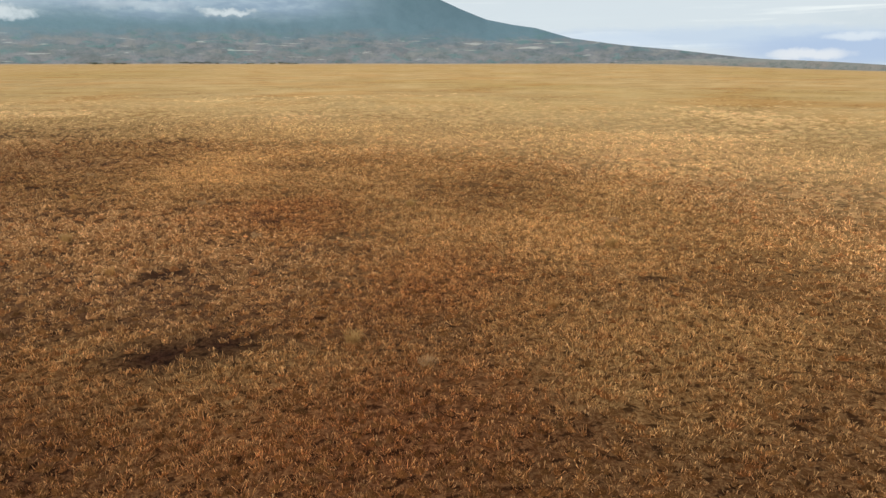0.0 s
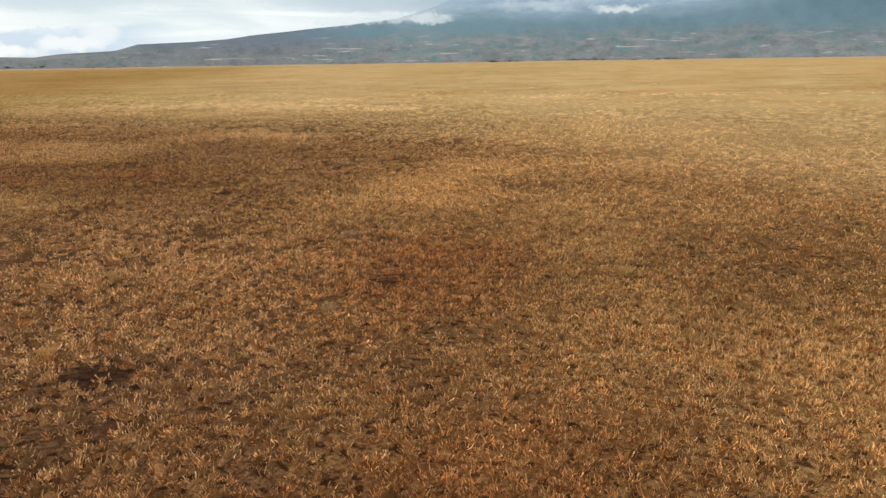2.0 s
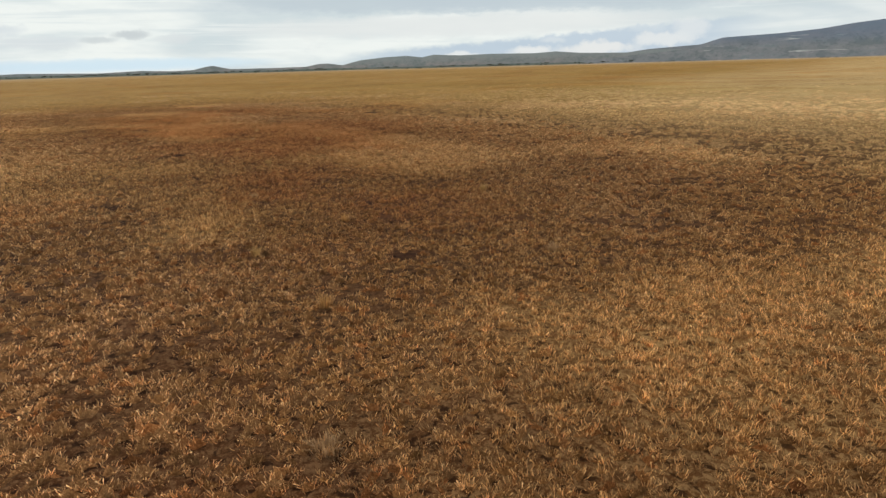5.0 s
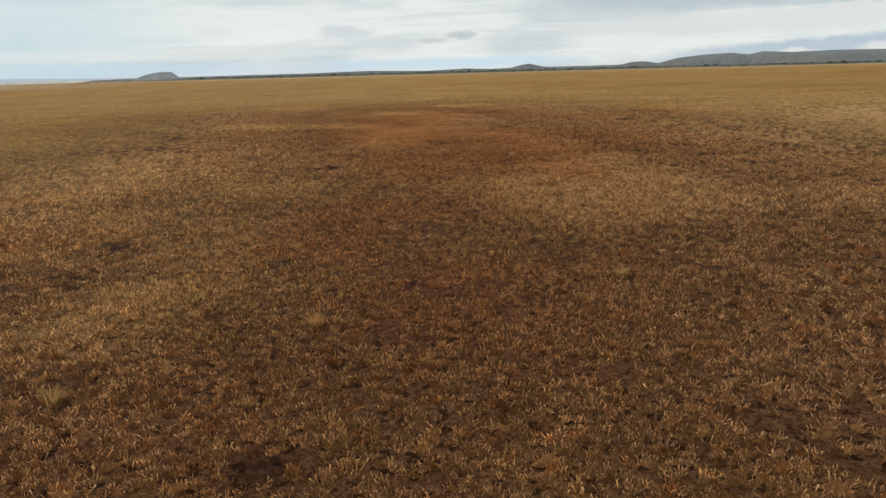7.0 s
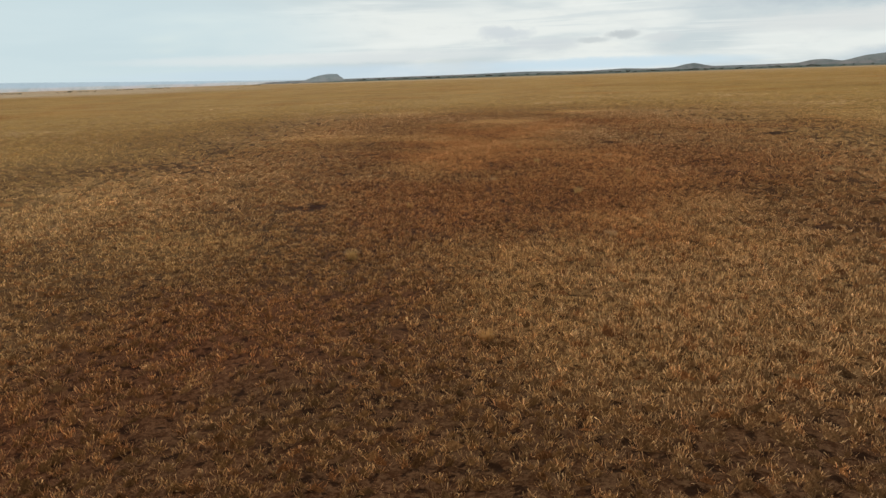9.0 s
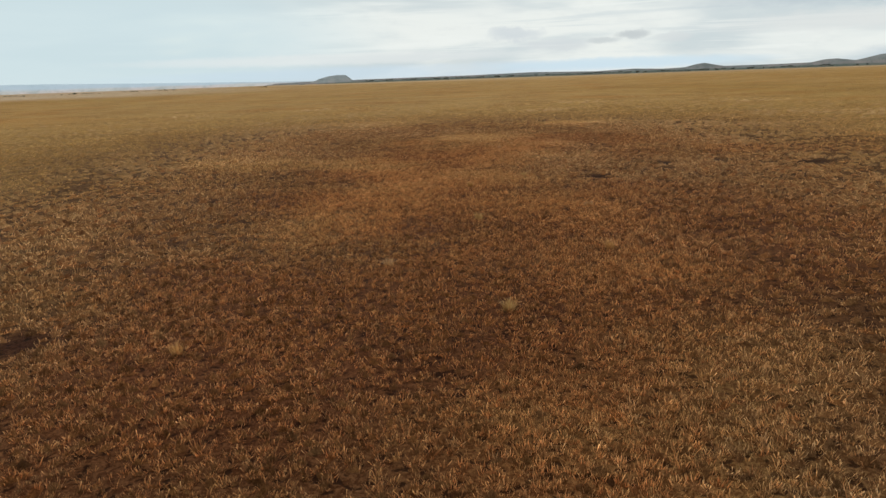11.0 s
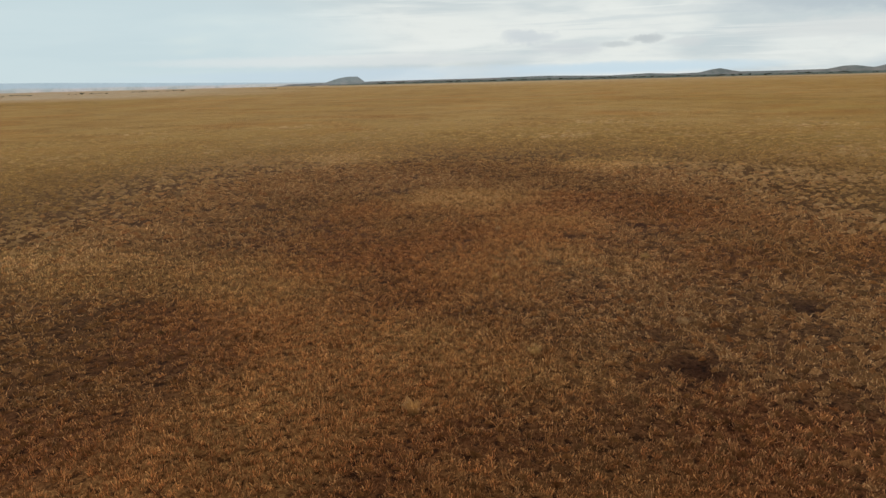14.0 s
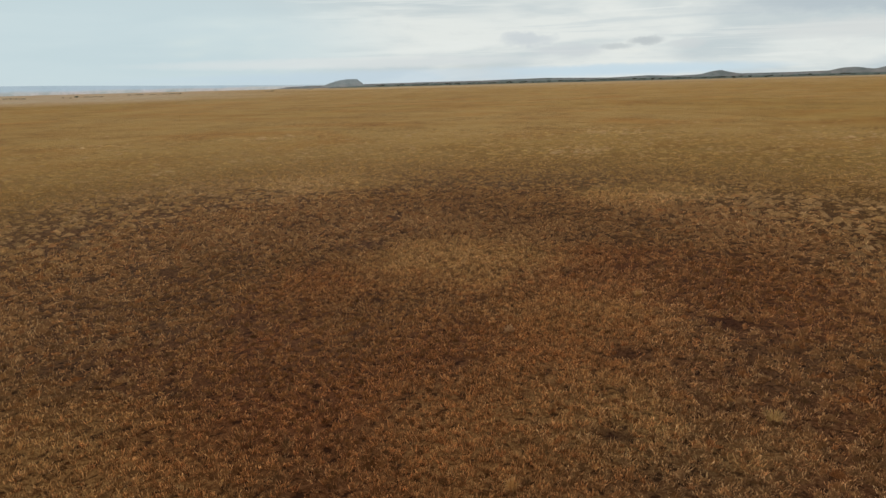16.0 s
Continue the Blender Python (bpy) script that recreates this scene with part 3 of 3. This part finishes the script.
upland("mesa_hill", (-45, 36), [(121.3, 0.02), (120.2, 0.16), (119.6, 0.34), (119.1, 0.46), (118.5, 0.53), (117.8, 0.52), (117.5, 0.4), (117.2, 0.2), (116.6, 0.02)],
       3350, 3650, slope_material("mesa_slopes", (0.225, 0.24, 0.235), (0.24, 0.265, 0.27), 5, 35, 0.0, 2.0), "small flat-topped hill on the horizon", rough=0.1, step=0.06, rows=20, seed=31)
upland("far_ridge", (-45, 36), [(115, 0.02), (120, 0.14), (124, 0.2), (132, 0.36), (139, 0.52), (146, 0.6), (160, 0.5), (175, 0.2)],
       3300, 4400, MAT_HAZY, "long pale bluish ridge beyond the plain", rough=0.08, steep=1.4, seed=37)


def cloud_bank():
    bs, hs = np.arange(0, 47, 1.0), np.arange(1.2, 11, 0.6)
    verts, faces = [], []
    for h in hs:
        for b in bs:
            x, y = around((2, 12), b, 2300)
            verts.append((x, y, 5 + 2300 * math.tan(radians(h))))
    n = len(bs)
    for j in range(len(hs) - 1):
        for i in range(n - 1):
            faces.append((j * n + i, j * n + i + 1, (j + 1) * n + i + 1, (j + 1) * n + i))
    me = mesh_object("cloud_bank", verts, faces, MAT_CLOUD, True)
    uv = me.uv_layers.new(name="degrees")
    for loop in me.loops:
        j, i = divmod(loop.vertex_index, n)
        uv.data[loop.index].uv = (bs[i], hs[j])
    ob = tagged(new("cloud_backdrop", me), "grey cloud hiding the mountain top, with white wisps", "cloud", kind="structure")
    ob.visible_shadow = False


cloud_bank()


# ---------------------------------------------------------------- trees and bushes
def part(name, me, parent, label=""):
    ob = new(name, me)
    ob.parent = parent
    return tagged(ob, label) if label else ob


def tube(verts, faces, a, b, ra, rb, n=6):
    a, b = Vector(a), Vector(b)
    turn = (b - a).to_track_quat("Z", "Y")
    k = len(verts)
    for p, r in ((a, ra), (b, rb)):
        for i in range(n):
            w = 2 * math.pi * i / n
            verts.append(p + turn @ Vector((r * math.cos(w), r * math.sin(w), 0)))
    for i in range(n):
        faces.append((k + i, k + (i + 1) % n, k + n + (i + 1) % n, k + n + i))


def woody(name, label, category, tall, wide, crown_from, limbs, clumps, rng):
    """A tree or bush: a tapered trunk with limbs, and a crown of many small leaf clumps."""
    thing = tagged(new(name), label, category)
    verts, faces, tips = [], [], []
    fork = tall * crown_from
    tube(verts, faces, (0, 0, -0.3), (0.03 * tall, 0, fork), 0.035 * tall, 0.024 * tall)
    for k in range(limbs):
        w = 2 * math.pi * (k + rng.random() * 0.6) / limbs
        r = wide * 0.5 * rng.uniform(0.5, 0.85)
        tip = Vector((r * math.cos(w), r * math.sin(w), tall * rng.uniform(0.72, 0.92)))
        tube(verts, faces, (0.03 * tall, 0, fork), tip, 0.02 * tall, 0.006 * tall, 5)
        tips.append(tip)
    part("trunk", mesh_object("trunk", verts, faces, MAT_BARK), thing)
    verts, faces = [], []
    for k in range(clumps):
        tip = rng.choice(tips)
        c = tip + Vector((rng.gauss(0, wide * 0.14), rng.gauss(0, wide * 0.14), rng.gauss(0, tall * 0.07)))
        size = wide * rng.uniform(0.065, 0.125)
        n = len(verts)
        for v in ((1, 0, 0), (-1, 0, 0), (0, 1, 0), (0, -1, 0), (0, 0, 0.6), (0, 0, -0.6)):
            verts.append(c + Vector(v) * size * rng.uniform(0.6, 1.2))
        for f in ((0, 2, 4), (2, 1, 4), (1, 3, 4), (3, 0, 4), (2, 0, 5), (1, 2, 5), (3, 1, 5), (0, 3, 5)):
            faces.append(tuple(n + i for i in f))
    part("crown", mesh_object("crown", verts, faces, MAT_LEAF), thing)
    return thing


rng = random.Random(5)


def stand(thing, x, y, size):
    z = float(lie(np.array([x]), np.array([y]))[0])
    return copy_thing(thing, pose(x, y, z - 0.05, 0, 0, rng.uniform(0, 360)) @ Matrix.Scale(size, 4))


kinds = [woody("tree", "dark flat-topped acacia tree on the plain", "tree", 7.0, 11.0, 0.45, 7, 56, rng),
         woody("tree", "dark rounded dusty tree on the plain", "tree", 6.0, 7.5, 0.3, 6, 56, rng)]
bushes = [woody("bush", "low dark thorn bush on the dry plain", "bush", 2.2, 4.2, 0.15, 6, 36, rng),
          woody("bush", "low spreading dusty thorn bush", "bush", 1.5, 4.5, 0.12, 6, 34, rng)]
for ob in kinds + bushes:
    for o in (ob, *ob.children_recursive):
        o["group"] = "trees along the edge of the plain" if ob in kinds else "bushes on the plain"

# a broken belt of trees below the hills
for k in range(230):
    b = rng.uniform(58, 116)
    if value_noise(np.array([b]), np.array([0.0]), 2.2, 5, 2)[0] < 0.42 and b < 84:
        continue
    x, y = around((-30, 34), b, rng.uniform(2100, 2700))
    stand(rng.choice(kinds), x, y, rng.uniform(0.55, 1.15))
# a few rows of bushes nearer in
for b0, b1, far, n, size in ((23.7, 26.4, 1500, 26, 1.7), (17.2, 20.3, 1700, 22, 2.0), (10.7, 15.6, 1500, 16, 1.7), (60.8, 62.4, 1700, 12, 1.3), (64.8, 65.8, 1700, 8, 1.3),
                             (67.4, 69.2, 1900, 12, 1.5), (74.5, 76.0, 2000, 14, 1.6), (53.6, 56.4, 1650, 14, 1.2), (36.2, 38.0, 1600, 8, 1.1), (44.0, 45.6, 1650, 9, 1.0),
                             (27.5, 33.5, 1950, 16, 1.1), (0, 9, 2000, 22, 1.1), (-9, 0, 2100, 22, 1.1), (-19, -9, 2150, 24, 1.2), (-31, -19, 1850, 30, 1.2), (9, 24, 2150, 26, 1.2),
                             (130.4, 134.4, 1300, 20, 1.0), (136.0, 138.6, 1150, 12, 0.9), (123.6, 125.4, 1300, 9, 0.9), (121.2, 121.8, 1600, 3, 1.1), (140.6, 142.6, 1050, 7, 0.9)):
    for k in range(n):
        x, y = around((-10, 24) if b1 < 100 else (-60, 33), rng.uniform(b0, b1), far * rng.uniform(0.95, 1.06))
        stand(rng.choice(bushes), x, y, size * rng.uniform(0.7, 1.25))
for ob, b, far in zip(kinds + bushes, (70.4, 79.0, 26.4, 132.0), (2300, 2250, 1500, 1300)):
    x, y = around((-30, 34), b, far)
    ob.matrix_basis = pose(x, y, float(lie(np.array([x]), np.array([y]))[0]) - 0.05)


# ---------------------------------------------------------------- the grass
rs = np.random.RandomState(11)


def stuff_mesh(name, co, tri, tone, mat, label, smooth):
    me = bpy.data.meshes.new(name)
    me.vertices.add(len(co))
    me.vertices.foreach_set("co", co.astype(np.float32).ravel())
    me.loops.add(tri.size)
    me.loops.foreach_set("vertex_index", tri.astype(np.int32).ravel())
    me.polygons.add(len(tri))
    me.polygons.foreach_set("loop_start", np.arange(0, tri.size, 3, dtype=np.int32))
    me.polygons.foreach_set("use_smooth", np.full(len(tri), smooth))
    me.materials.append(mat)
    att = me.color_attributes.new("tone", "FLOAT_COLOR", "POINT")
    att.data.foreach_set("color", np.concatenate([tone, np.ones((len(co), 1))], 1).astype(np.float32).ravel())
    me.update(calc_edges=True)
    return tagged(new(name, me), label, "grass", kind="stuff")


def cushions(d0, d1, cell, box, size=1.0):
    """Cushions of matted grass, one to a cell of a shaken-up grid: place, radii, turn, height, tone, and how straw-like and red."""
    x0, x1, y0, y1 = box
    x, y = (a.ravel() for a in np.meshgrid(np.arange(x0, x1, cell), np.arange(y0, y1, cell)))
    x, y = x + rs.uniform(-0.45, 0.45, len(x)) * cell, y + rs.uniform(-0.45, 0.45, len(x)) * cell
    d = off_strip(x, y) * np.exp(rs.normal(0, 0.10, len(x)))
    keep = (d >= d0) & (d < d1)
    x, y = x[keep], y[keep]
    zx, zy = x + rs.normal(0, 0.9, len(x)), y + rs.normal(0, 0.9, len(x))      # neighbours of different kinds mingle
    tan, straw, red = zones(zx, zy)
    crowd = value_noise(x, y, 1.2, 301, 2)
    chance = np.clip(0.84 + 0.06 * tan + 0.1 * straw + (1.2 + 0.6 * tan) * (crowd - 0.5) - 0.16 * ramp(off_strip(x, y), 15, 22) * ramp(-x, 8, 24), 0.35, 1.0) * (1 - 0.95 * bareness(x, y)) * (1 - 0.9 * ramp(off_strip(x, y), 50, 95))
    keep = rs.uniform(0, 1, len(x)) < chance
    x, y, zx, zy, tan, straw, red = (a[keep] for a in (x, y, zx, zy, tan, straw, red))
    n = len(x)
    big = rs.uniform(0, 1, n) ** 1.5
    r = cell * (0.42 + 0.36 * big) * (1 - 0.12 * red) * (1 + 0.22 * tan)
    aspect = rs.uniform(1.1, 2.5, n)
    tall = (0.04 + 0.085 * big) * (0.9 + 0.5 * tan - 0.2 * straw) * size
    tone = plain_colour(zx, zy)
    grey = tone.sum(1, keepdims=True)
    bleached = np.clip(rs.normal(0.22, 0.25, (n, 1)) + 0.36 * tan[:, None] - 0.25 * red[:, None], 0, 0.9)
    tone = tone + (np.array((0.50, 0.325, 0.163)) * grey / 0.9 - tone) * bleached
    calm = (1 - 0.7 * ramp(off_strip(x, y), 14, 36))[:, None]      # the open plain is more even
    rusty = (rs.uniform(0, 1, (n, 1)) < 0.16) * rs.uniform(0.2, 0.7, (n, 1))
    tone = tone + (np.array((0.44, 0.19, 0.065)) * grey / 0.85 - tone) * rusty * calm
    tone = tone * np.clip(1 + rs.normal(0, 0.2, (n, 1)) * calm, 0.55, 1.6) * (1 + 0.22 * tan[:, None]) * (1 + 0.26 * ramp(off_strip(x, y), 6, 22)[:, None]) * LIFT
    return dict(x=x, y=y, a=r * np.sqrt(aspect), b=r / np.sqrt(aspect), turn=rs.uniform(0, np.pi, n), tall=tall, tone=tone, straw=straw, red=red)


LIFT = 1.02


def domes(c, sides, rings, russet_shade=1.0):
    """Low lumpy mounds: an uneven rim below the ground, a shoulder and a crown."""
    n = len(c["x"])
    reach = (1.0, 0.72, 0.38)[:rings] if rings > 1 else (1.0,)
    parts, tones = [], []
    wob = rs.uniform(0.55, 1.25, (n, sides))
    ang = 2 * np.pi * (np.arange(sides) + rs.uniform(-0.25, 0.25, (n, sides))) / sides
    ca, sa = np.cos(c["turn"])[:, None], np.sin(c["turn"])[:, None]
    base = surface(c["x"], c["y"])[:, None]
    for k, f in enumerate(reach):
        u, v = c["a"][:, None] * f * wob * np.cos(ang), c["b"][:, None] * f * wob * np.sin(ang)
        z = np.full((n, sides), -0.03) if k == 0 else c["tall"][:, None] * (1 - f ** 2.2) * rs.uniform(0.7, 1.25, (n, sides))
        parts.append(np.stack([c["x"][:, None] + u * ca - v * sa, c["y"][:, None] + u * sa + v * ca, base + z], -1))
    top = np.stack([c["x"], c["y"], base[:, 0] + 0.95 * c["tall"]], -1)[:, None]
    top[..., :2] += rs.normal(0, 0.12, (n, 1, 2)) * c["b"][:, None, None]
    co = np.concatenate(parts + [top], 1)
    per = sides * rings + 1
    tri = []
    for k in range(rings):
        for i in range(sides):
            j, lo, hi = (i + 1) % sides, k * sides, (k + 1) * sides
            if k < rings - 1:
                tri += [(lo + i, lo + j, hi + j), (lo + i, hi + j, hi + i)]
            else:
                tri.append((lo + i, lo + j, per - 1))
    tri = (np.arange(n) * per)[:, None, None] + np.array(tri)
    # browner and darker than the blades: shade inside the tuft is in the tone
    tone = c["tone"][:, None] * rs.uniform(0.75, 1.1, (n, per, 1)) * (1 - russet_shade * np.array((0.36, 0.48, 0.55)))
    return co.reshape(-1, 3), tri.reshape(-1, 3), tone.reshape(-1, 3)


def blades(c, count, length, width, spread=0.35, russet_shade=1.0):
    """Dry blades that stand and hang out of each cushion, some frayed and widest at the tip; russet stems with shade
    painted in low down, bleached ends.
    """
    n = len(c["x"])
    shape = (n, count)
    rho, ang = 0.95 * np.sqrt(rs.uniform(0, 1, shape)), rs.uniform(0, 2 * np.pi, shape)
    u, v = c["a"][:, None] * rho * np.cos(ang), c["b"][:, None] * rho * np.sin(ang)
    ca, sa = np.cos(c["turn"])[:, None], np.sin(c["turn"])[:, None]
    dx, dy = u * ca - v * sa, u * sa + v * ca
    bx, by = c["x"][:, None] + dx, c["y"][:, None] + dy
    bz = surface(c["x"], c["y"])[:, None] + c["tall"][:, None] * (1 - rho) * 0.8 - 0.012
    up = np.clip(0.30 + 0.45 * c["straw"] + 0.25 * c["red"], 0, 1)[:, None]
    tilt = np.clip((1.2 - 0.75 * up) * rs.uniform(0.1, 0.9, shape) + 0.3 * rho, 0.05, 1.4)
    way = np.arctan2(dy, dx) + rs.normal(0, 0.8, shape)
    ln = length * (0.85 + 0.35 * c["straw"][:, None]) * (0.75 + 2.5 * c["tall"][:, None]) * rs.uniform(0.5, 1.35, shape)
    tx, ty, tz = bx + ln * np.sin(tilt) * np.cos(way), by + ln * np.sin(tilt) * np.sin(way), bz + ln * np.cos(tilt)
    wa = rs.uniform(0, np.pi, shape)
    w = width * rs.uniform(0.5, 1.4, shape) * 0.5
    frayed = rs.uniform(0, 1, shape) < 0.28
    fat = [np.where(frayed, p, q) for p, q in ((tx, bx), (ty, by), (tz, bz))]
    thin = [np.where(frayed, q, p) for p, q in ((tx, bx), (ty, by), (tz, bz))]
    sag = np.where(frayed, rs.uniform(-1, 1, shape) * w, 0.0)
    co = np.stack([np.stack([fat[0] - w * np.cos(wa), fat[1] - w * np.sin(wa), fat[2] - sag], -1),
                   np.stack([fat[0] + w * np.cos(wa), fat[1] + w * np.sin(wa), fat[2] + sag], -1), np.stack(thin, -1)], 2)
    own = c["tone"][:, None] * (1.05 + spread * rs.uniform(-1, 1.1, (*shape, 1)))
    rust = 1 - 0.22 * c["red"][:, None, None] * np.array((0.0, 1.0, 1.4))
    # stem tone is russet plus painted shade near the ground; tips are lightened
    stem, tip = own * (1 - russet_shade * np.array((0.32, 0.48, 0.56))) * rust, own * rust ** 0.15 * (1 + russet_shade * np.array((0.08, 0.12, 0.16)))
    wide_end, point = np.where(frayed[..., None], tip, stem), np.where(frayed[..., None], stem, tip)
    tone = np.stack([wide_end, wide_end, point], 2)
    return co.reshape(-1, 3), np.arange(n * count * 3).reshape(-1, 3), tone.reshape(-1, 3)


def joined(sets):
    shift, co, tri, tone = 0, [], [], []
    for a, b, c in sets:
        co.append(a)
        tri.append(b + shift)
        tone.append(c)
        shift += len(a)
    return np.concatenate(co), np.concatenate(tri), np.concatenate(tone)


def tufts(d0, d1, per_m2, box, size):
    """Thin upright straw between the cushions, thickest where the grass is straw-like."""
    x0, x1, y0, y1 = box
    n = int((x1 - x0) * (y1 - y0) * per_m2)
    x, y = rs.uniform(x0, x1, n), rs.uniform(y0, y1, n)
    d = off_strip(x, y)
    keep = (d >= d0) & (d < d1)
    x, y = x[keep], y[keep]
    tan, straw, red = zones(x, y)
    keep = (rs.uniform(0, 1, len(x)) < np.clip(0.25 + 0.75 * straw + 0.35 * red - 0.25 * tan, 0.05, 1)) & (rs.uniform(0, 1, len(x)) > bareness(x, y))
    x, y, straw, red = x[keep], y[keep], straw[keep], red[keep]
    n = len(x)
    r = rs.uniform(0.03, 0.10, n) * size
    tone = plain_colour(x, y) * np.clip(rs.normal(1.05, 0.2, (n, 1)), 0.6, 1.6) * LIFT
    return dict(x=x, y=y, a=r, b=r, turn=np.zeros(n), tall=np.full(n, 0.02), tone=tone, straw=np.maximum(straw, 0.6), red=red)


NEAR, MID, FAR = (-122, 26, -8, 64), (-150, 52, -40, 95), (-200, 100, -95, 150)
near, middle, outer, far = cushions(0, 8, 0.22, NEAR), cushions(8, 19, 0.26, NEAR), cushions(19, 42, 0.42, MID, 1.2), cushions(42, 95, 0.85, FAR, 1.5)
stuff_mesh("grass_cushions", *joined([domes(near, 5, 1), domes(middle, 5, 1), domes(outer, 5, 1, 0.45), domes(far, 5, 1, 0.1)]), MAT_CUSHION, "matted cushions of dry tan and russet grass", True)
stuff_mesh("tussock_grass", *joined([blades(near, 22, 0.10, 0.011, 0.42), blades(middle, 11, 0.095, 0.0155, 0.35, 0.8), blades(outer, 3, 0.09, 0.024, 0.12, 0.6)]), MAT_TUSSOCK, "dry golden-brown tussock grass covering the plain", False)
stuff_mesh("straw_grass", *joined([blades(tufts(0, 9, 18, NEAR, 1.0), 7, 0.14, 0.010), blades(tufts(9, 20, 8, NEAR, 1.2), 7, 0.15, 0.014), blades(tufts(20, 42, 2, MID, 1.6), 6, 0.15, 0.022, 0.2, 0.5)]),
           MAT_STRAW, "taller upright straw-yellow dry grass on the plain", False)


# ---------------------------------------------------------------- clumps that stand out from the rest
def clump(label, tall, wide, blades, mat, tint):
    """A big tuft of grass: stems that arch outwards, each of two bent pieces, and a matted base."""
    crng = random.Random(label)
    thing = tagged(new("grass_clump"), label, "grass clump", "big grass clumps on the plain")
    verts, faces = [], []
    for k in range(blades):
        w, r = crng.uniform(0, 2 * math.pi), wide * 0.25 * math.sqrt(crng.random())
        h, lean = tall * crng.uniform(0.55, 1.15), crng.uniform(0.15, 0.9)
        d = Vector((math.cos(w + crng.gauss(0, 0.5)), math.sin(w + crng.gauss(0, 0.5)), 0))
        a = Vector((r * math.cos(w), r * math.sin(w), -0.02))
        b = a + d * (lean * h * 0.35) + Vector((0, 0, h * 0.62))
        c = a + d * (lean * h * 0.95) + Vector((0, 0, h * (1.0 - 0.35 * lean)))
        side = Vector((-d.y, d.x, 0)) * crng.uniform(0.005, 0.010)
        n = len(verts)
        verts += [a - side, a + side, b + side * 0.8, b - side * 0.8, c]
        faces += [(n, n + 1, n + 2, n + 3), (n + 3, n + 2, n + 4)]
    stems = mesh_object("tuft", verts, faces, mat)
    verts, faces = [], []
    for k in range(70):
        w, r = crng.uniform(0, 2 * math.pi), wide * 0.42 * math.sqrt(crng.random())
        a = Vector((r * math.cos(w), r * math.sin(w), -0.015))
        d = Vector((math.cos(crng.uniform(0, 6.3)), math.sin(crng.uniform(0, 6.3)), 0))
        b = a + d * crng.uniform(0.04, 0.10) + Vector((0, 0, crng.uniform(0.03, 0.09)))
        side = Vector((-d.y, d.x, 0)) * crng.uniform(0.006, 0.012)
        n = len(verts)
        verts += [a - side, a + side, b]
        faces.append((n, n + 1, n + 2))
    mat_base = mesh_object("matted_base", verts, faces, mat)
    for me, shade in ((stems, 1.0), (mat_base, 0.7)):
        att = me.color_attributes.new("tone", "FLOAT_COLOR", "POINT")
        att.data.foreach_set("color", np.tile(np.array((*(np.array(tint) * shade), 1.0), np.float32), len(me.vertices)))
    part("tuft", stems, thing)
    part("matted_base", mat_base, thing)
    return thing


models = [clump("pale straw-yellow clump of tall dry grass", 0.34, 0.5, 110, MAT_STRAW, (0.25, 0.155, 0.06)),
          clump("bleached tan clump of dead grass", 0.22, 0.6, 110, MAT_TUSSOCK, (0.25, 0.155, 0.078)),
          clump("golden brown clump of dry bunch grass", 0.28, 0.45, 110, MAT_STRAW, (0.27, 0.15, 0.055))]
SPOTS = [(-2.0, 14.2), (-0.4, 13.0), (2.6, 16.4), (5.4, 22.6), (6.3, 26.2), (3.2, 27.5), (-1.5, 29.0), (-6.5, 23.6), (-9.4, 19.0), (-12.6, 22.8), (-10.4, 29.6), (-16.2, 30.4), (-21.0, 29.2),
         (-18.6, 36.8), (-24.6, 32.2), (-28.4, 38.4), (-31.0, 29.6), (-36.5, 36.0), (-41.4, 30.8), (-45.6, 37.2), (-49.0, 29.4), (-53.2, 35.0), (-56.4, 30.6), (-59.4, 36.4), (-63.0, 31.2),
         (-66.8, 34.6), (-70.6, 28.4), (-74.6, 30.0), (-78.2, 33.4), (-81.0, 27.0), (-85.4, 31.6), (-89.2, 24.6), (-94.0, 27.8)]
for k, (x, y) in enumerate(SPOTS):
    model = models[k % 3]
    place = pose(x, y, float(surface(np.array([x]), np.array([y]))[0]), 0, 0, rng.uniform(0, 360))
    if k < 3:
        model.matrix_basis = place
    else:
        copy_thing(model, place @ Matrix.Scale(rng.uniform(0.75, 1.2), 4))
